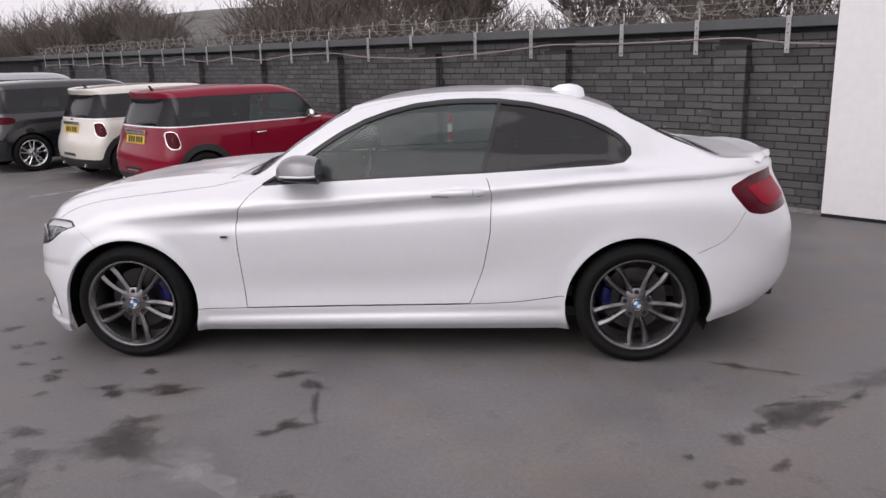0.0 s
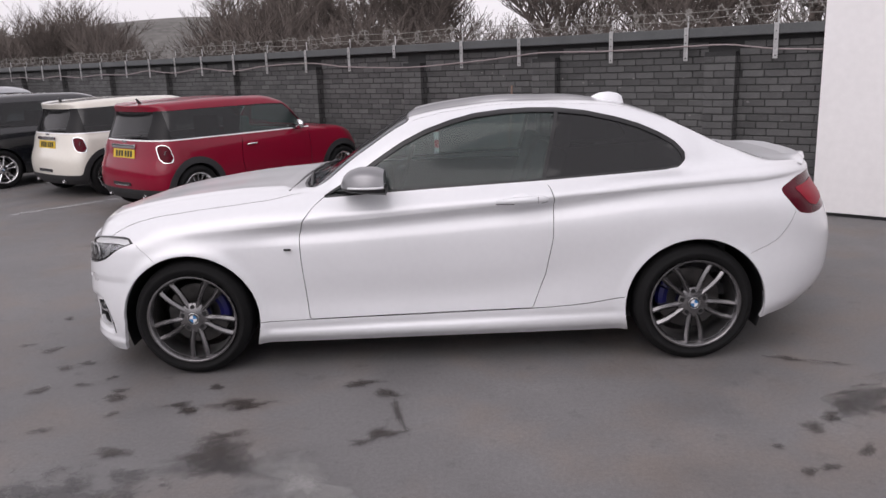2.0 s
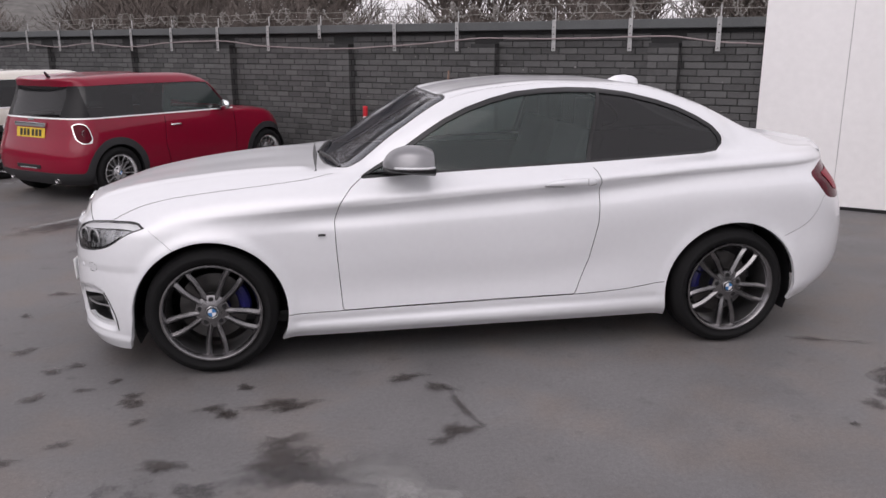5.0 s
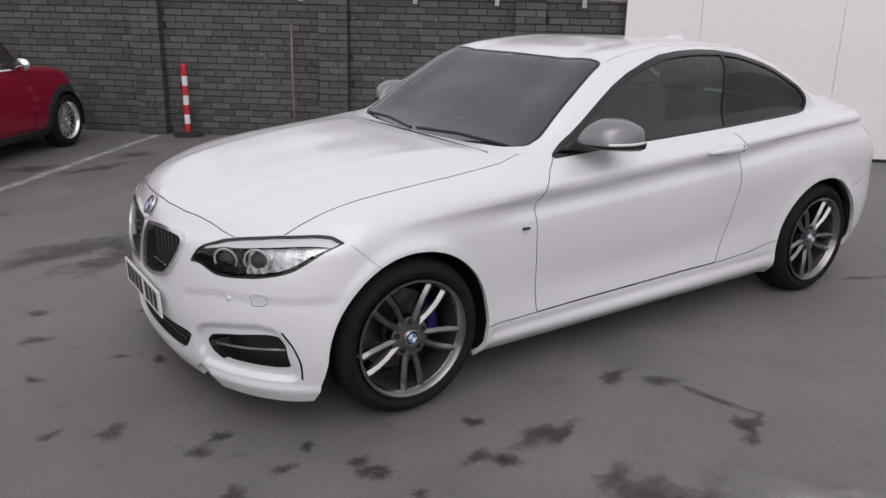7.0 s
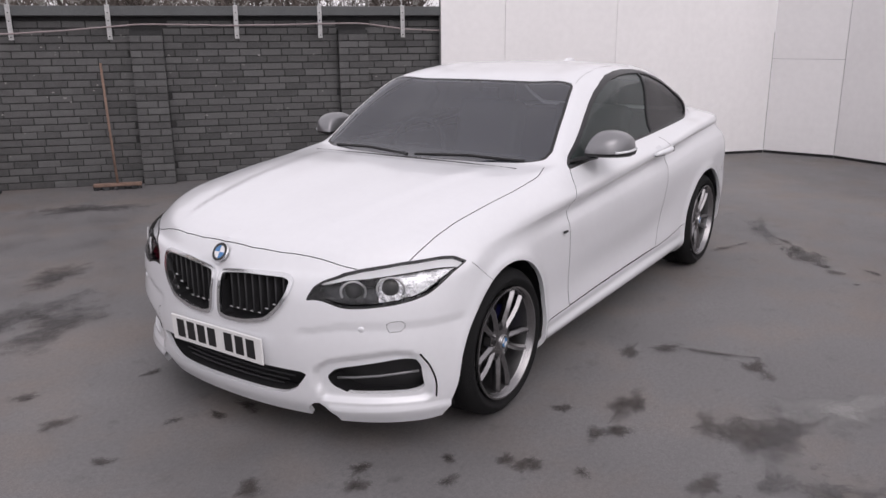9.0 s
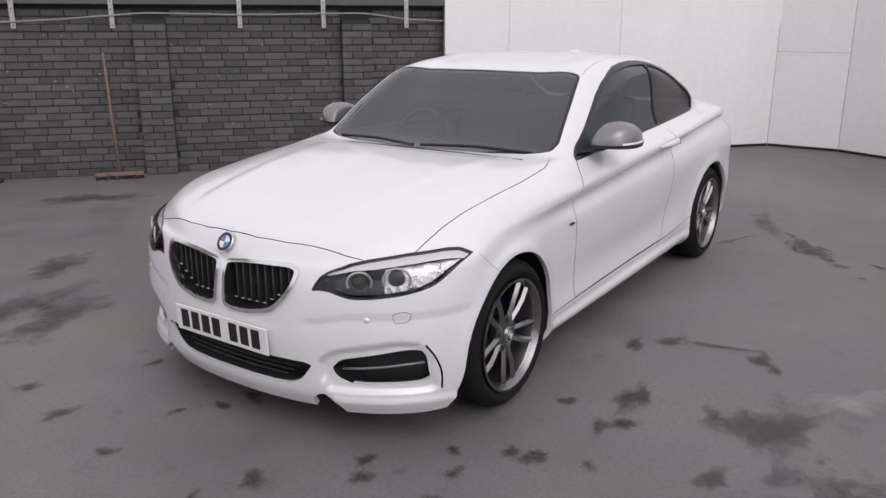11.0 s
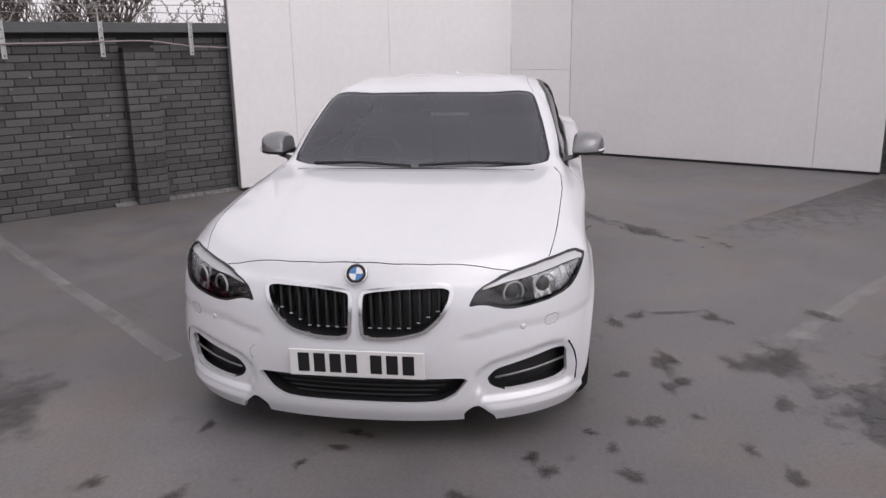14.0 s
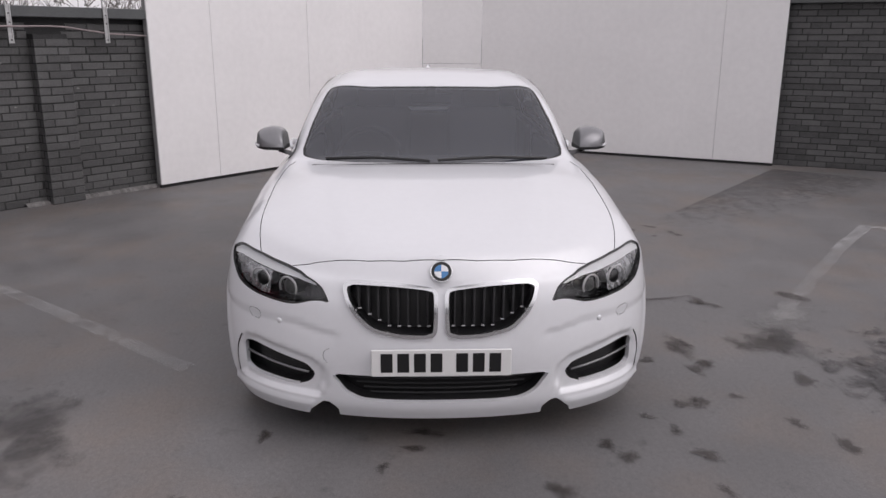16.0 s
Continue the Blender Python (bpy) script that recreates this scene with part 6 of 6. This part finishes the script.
for i, (x, y, rx, ry, t) in enumerate(DAMPS):
    blob("damp_patch", x, y, rx * 1.25, ry * 1.25, t, DAMP, "damp dark patch on the asphalt", .0065 + .0004 * (i % 4), 70 + i, .5)
blob("wet_patch", -1.52, -2.56, .92, .70, .12, WET, "smooth wet dark patch on the asphalt", .0095, 77, .4)


def dark_area():
    """Darker area with a straight edge that runs out from the side wall."""
    a, b = Vector((4.85, -4.40, 0)), Vector((1.6, -1.72, 0))
    side = Vector((-.636, -.772, 0))
    nu, nv = 20, 8
    v, f, fade = [], [], []
    for i in range(nu + 1):
        for j in range(nv + 1):
            u, w = i / nu, j / nv
            v.append(tuple(a.lerp(b, u) + side * (1.9 * w * (1 - .5 * u)) + Vector((0, 0, .0035))))
            fade.append(.95 * (1 - u) ** .6 * (1 - w))
    for i in range(nu):
        for j in range(nv):
            k = i * (nv + 1) + j
            f.append((k, k + 1, k + nv + 2, k + nv + 1))
    ob = mesh_ob("asphalt_patch", v, f, DARKER, smooth=False)
    ob.data.attributes.new("fade", "FLOAT", "POINT").data.foreach_set("value", fade)
    tagged(ob, "darker area of the asphalt beside the white hoarding", "asphalt", kind="structure")


dark_area()
for i, (x, y, rx, ry, t) in enumerate([(-.56, -2.06, .34, .15, -.5)]):
    blob("pale_patch", x, y, rx * 1.3, ry * 1.3, t, PALE, "pale worn patch on the asphalt", .009 + .0004 * i, 120 + i, .5)


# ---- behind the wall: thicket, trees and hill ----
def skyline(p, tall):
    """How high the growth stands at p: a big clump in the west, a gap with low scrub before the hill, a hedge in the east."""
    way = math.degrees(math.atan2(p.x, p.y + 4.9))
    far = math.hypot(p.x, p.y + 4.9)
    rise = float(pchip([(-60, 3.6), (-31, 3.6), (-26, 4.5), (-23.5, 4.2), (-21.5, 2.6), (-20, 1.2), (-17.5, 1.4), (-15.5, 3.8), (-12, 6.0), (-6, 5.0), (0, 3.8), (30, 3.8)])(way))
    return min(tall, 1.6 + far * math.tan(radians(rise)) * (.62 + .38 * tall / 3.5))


def twig_mesh(rnd, root, height, spread, levels, count, lean=(0, 0)):
    """Limbs of a bare tree as thin three-sided bars: vertices and faces."""
    V, F = [], []

    def bar(a, b, ra, rb):
        d = (b - a)
        if d.length < 1e-4:
            return
        d.normalize()
        s = d.cross(Vector((.3, .5, .8))).normalized()
        w = d.cross(s)
        k = len(V)
        for p, r in ((a, ra), (b, rb)):
            for j in range(3):
                t = 2.094 * j
                V.append(p + r * (math.cos(t) * s + math.sin(t) * w))
        for j in range(3):
            F.append((k + j, k + (j + 1) % 3, k + 3 + (j + 1) % 3, k + 3 + j))

    def grow(p, d, length, r, level):
        n = 3
        for i in range(n):
            q = p + d * length / n
            bar(p, q, r, r * .88)
            r *= .88
            p = q
            d = (d + Vector((rnd.gauss(0, .12), rnd.gauss(0, .12), rnd.gauss(.05, .08)))).normalized()
            if level < levels:
                for _ in range(count[level] if i else max(1, count[level] - 1)):
                    a = rnd.uniform(0, 6.28)
                    up = Vector((math.cos(a), math.sin(a), rnd.uniform(.2, .9)))
                    grow(p, (d * .75 + up * spread).normalized(), length * rnd.uniform(.45, .75), r * .72, level + 1)
    grow(Vector(root), Vector((lean[0], lean[1], 1)).normalized(), height * .42, height * .014, 0)
    return V, F


def tree(s, d, z, height, seed, spread=.8, count=(3, 3, 2, 2), levels=4, mat=None):
    rnd = random.Random(seed)
    p = yard(s, d, z)
    V, F = twig_mesh(rnd, (0, 0, 0), height, spread, levels, count)
    o = base("bare_tree", Matrix.Translation(p), "bare winter tree behind the wall", "tree", "trees behind the wall")
    n = 9
    mesh_ob("trunk", V[:6 * n], [f for f in F if max(f) < 6 * n], BARK, o, smooth=False)
    k = 6 * n
    mesh_ob("crown", V[k:], [tuple(i - k for i in f) for f in F if min(f) >= k], TWIG, o, smooth=False)
    return o


def thicket(name, seed, n, s0, s1, d0, d1, h0, h1, label, levels=2):
    rnd = random.Random(seed)
    V, F = [], []
    for i in range(n):
        s, d = rnd.uniform(s0, s1), -rnd.uniform(d0, d1)
        h = rnd.uniform(h0, h1) * (1.0 + .22 * math.sin(s * .7))
        root = yard(s, d, 0)
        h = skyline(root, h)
        v, f = twig_mesh(rnd, root, h, .7, levels, (3, 3, 2), (rnd.uniform(-.3, .3), rnd.uniform(-.3, .3)))
        k = len(V)
        V += v
        F += [tuple(j + k for j in q) for q in f]
    ob = mesh_ob(name, V, F, TWIG, smooth=False)
    tagged(ob, label, "scrub", kind="stuff")


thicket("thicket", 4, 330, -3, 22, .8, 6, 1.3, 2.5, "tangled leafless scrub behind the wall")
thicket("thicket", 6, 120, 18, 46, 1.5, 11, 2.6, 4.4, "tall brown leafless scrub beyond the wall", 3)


def bushes(seed, n, s0, s1, d0, d1, h0, h1):
    """A dense band of scrub: a few bush shapes, turned and scaled."""
    rnd = random.Random(seed)
    shapes = []
    for k in range(8):
        v, f = twig_mesh(rnd, (0, 0, 0), 1.0, .85, 3, (3, 3, 2), (rnd.uniform(-.3, .3), rnd.uniform(-.3, .3)))
        shapes.append((np.array([tuple(p) for p in v]), np.array(f)))
    V, F, k = [], [], 0
    for i in range(n):
        s = s0 + (s1 - s0) * (i + rnd.random()) / n
        v, f = shapes[rnd.randrange(8)]
        h = rnd.uniform(h0, h1) * (1 + .18 * math.sin(s * .9))
        p = yard(s, -rnd.uniform(d0, d1), 0)
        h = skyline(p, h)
        a = rnd.uniform(0, 6.28)
        m = np.array(((math.cos(a), -math.sin(a), 0), (math.sin(a), math.cos(a), 0), (0, 0, 1))) * h
        V.append(v @ m.T + np.array(tuple(p)))
        F.append(f + k)
        k += len(v)
    me = bpy.data.meshes.new("thicket")
    me.from_pydata(np.vstack(V), [], np.vstack(F))
    me.materials.append(TWIG)
    tagged(new("thicket", me), "dense brown leafless bushes behind the wall", "scrub", kind="stuff")


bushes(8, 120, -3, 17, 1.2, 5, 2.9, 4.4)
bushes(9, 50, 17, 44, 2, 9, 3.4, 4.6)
for i, (s, d, h) in enumerate([(.5, -6, 5.0), (2.0, -8, 5.5), (3.4, -5, 4.4), (4.6, -9, 6.0), (6.2, -6, 5.2), (8.5, -9, 6.0), (10.4, -6, 5.0), (12.0, -5.4, 5.0), (13.0, -4.4, 4.6), (13.7, -3.4, 4.4), (14.4, -5.2, 5.2), (11.2, -7.4, 5.6), (12.8, -8, 6.2), (14.6, -8, 6.0), (20.2, -2.4, 3.7), (21.4, -3.6, 4.1), (22.8, -3, 4.0), (24.5, -4.2, 4.4), (27, -5, 4.6), (30, -6, 4.8), (-1.5, -7, 5.2), (7.2, -12, 6.5), (1.2, -11, 6.5), (5.4, -13, 6.5)]):
    tree(s, d, 0, h, 40 + i)


def hill():
    """A long low hill beyond the trees."""
    V, F = [], []
    nx, ny = 70, 24
    cx, cy = -27.0, 80.0
    ax, ay = Vector((.95, .31, 0)), Vector((-.31, .95, 0))
    for j in range(ny + 1):
        for i in range(nx + 1):
            s, d = -75 + 150 * i / nx, -32 + 70 * j / ny
            h = 7.0 * math.exp(-((s + 2) / 27) ** 2) * math.exp(-(d / 17) ** 2) + 1.6 * math.exp(-((s - 40) / 30) ** 2) * math.exp(-(d / 20) ** 2)
            h *= 1 + .02 * math.sin(s * .23 + d * .1)
            p = Vector((cx, cy, h - .06)) + ax * s + ay * d
            V.append(tuple(p))
    for j in range(ny):
        for i in range(nx):
            k = j * (nx + 1) + i
            F.append((k, k + 1, k + nx + 2, k + nx + 1))
    tagged(mesh_ob("hill", V, F, HILL), "low hill of rough brown grass in the distance", "hill", kind="structure")


hill()


def far_wall():
    """The lower dark wall that closes the yard beyond the parked cars."""
    a = yard(20.4, -.3)
    d = Vector((-.93, -.36, 0)).normalized()
    nrm = Vector((d.y, -d.x, 0))
    if nrm.dot(Vector((0, 0, 0)) - a) < 0:
        nrm = -nrm
    w = wall_mesh("wall_far", 30, 1.75, .22, MORTAR, local_frame(a, d, nrm), "dark brick wall closing the far end of the yard")
    part("coping", box_bm(15, -.02, 1.80, 30, .3, .10), COPING, w)


far_wall()


def reflection_walls():
    """Unseen plain grey walls, added to close the yard behind the walk and shape reflections."""
    # never in view: these only act on reflections and bounced light
    for k, (a, d, ln) in enumerate((((-20, -15, 0), (1, 0, 0), 36), ((-20, 12, 0), (0, -1, 0), 27))):
        d = Vector(d)
        nrm = Vector((-d.y, d.x, 0))
        wall_mesh("wall_unseen_%d" % (k + 1), ln, 2.2, .3, COPING, local_frame(Vector(a), d, nrm), "unseen grey wall added to close the yard for reflections")


reflection_walls()


def footing():
    """Broken concrete edge along the foot of the brick wall."""
    rnd = random.Random(17)
    v, f = [], []
    n = 60
    for i in range(n + 1):
        s = -.30 + 1.5 * i / n
        e = rnd.uniform(-.012, .012)
        k = len(v)
        for d, z in ((.0, .035), (.045 + e, .030 + e * .5), (.075 + e * 1.6, .001)):
            v.append(tuple(yard(s, d, z)))
        if i:
            for q in range(2):
                f.append((k - 3 + q, k - 2 + q, k + 1 + q, k + q))
    tagged(mesh_ob("footing", v, f, FOOT, smooth=False), "low broken concrete edge along the brick wall", "footing", kind="structure")


FOOT = material("worn_concrete", (.17, .165, .16), .85, 0, 0, .4, 14, .5, 60)
footing()


def paint_chips():
    """Flecks where the grey paint has come off the bricks."""
    rnd = random.Random(31)
    v, f = [], []
    for i in range(70):
        s, z = rnd.uniform(-.6, 5.2), rnd.choice((rnd.uniform(.25, 1.1), rnd.uniform(.9, 1.6)))
        w, h = rnd.uniform(.006, .022), rnd.uniform(.004, .012)
        k = len(v)
        for j in range(5):
            a = 6.283 * j / 5
            q = rnd.uniform(.6, 1.2)
            v.append(tuple(yard(s + w * q * math.cos(a), .0105, z + h * q * math.sin(a))))
        f.append(tuple(range(k, k + 5)))
    tagged(mesh_ob("paint_chips", v, f, CHIP, smooth=False), "pale flecks of missing paint on the brick wall", "paint chips", kind="stuff")


CHIP = material("bare_pale_brick", (.22, .215, .21), .8, 0, 0, .3, 20)
paint_chips()
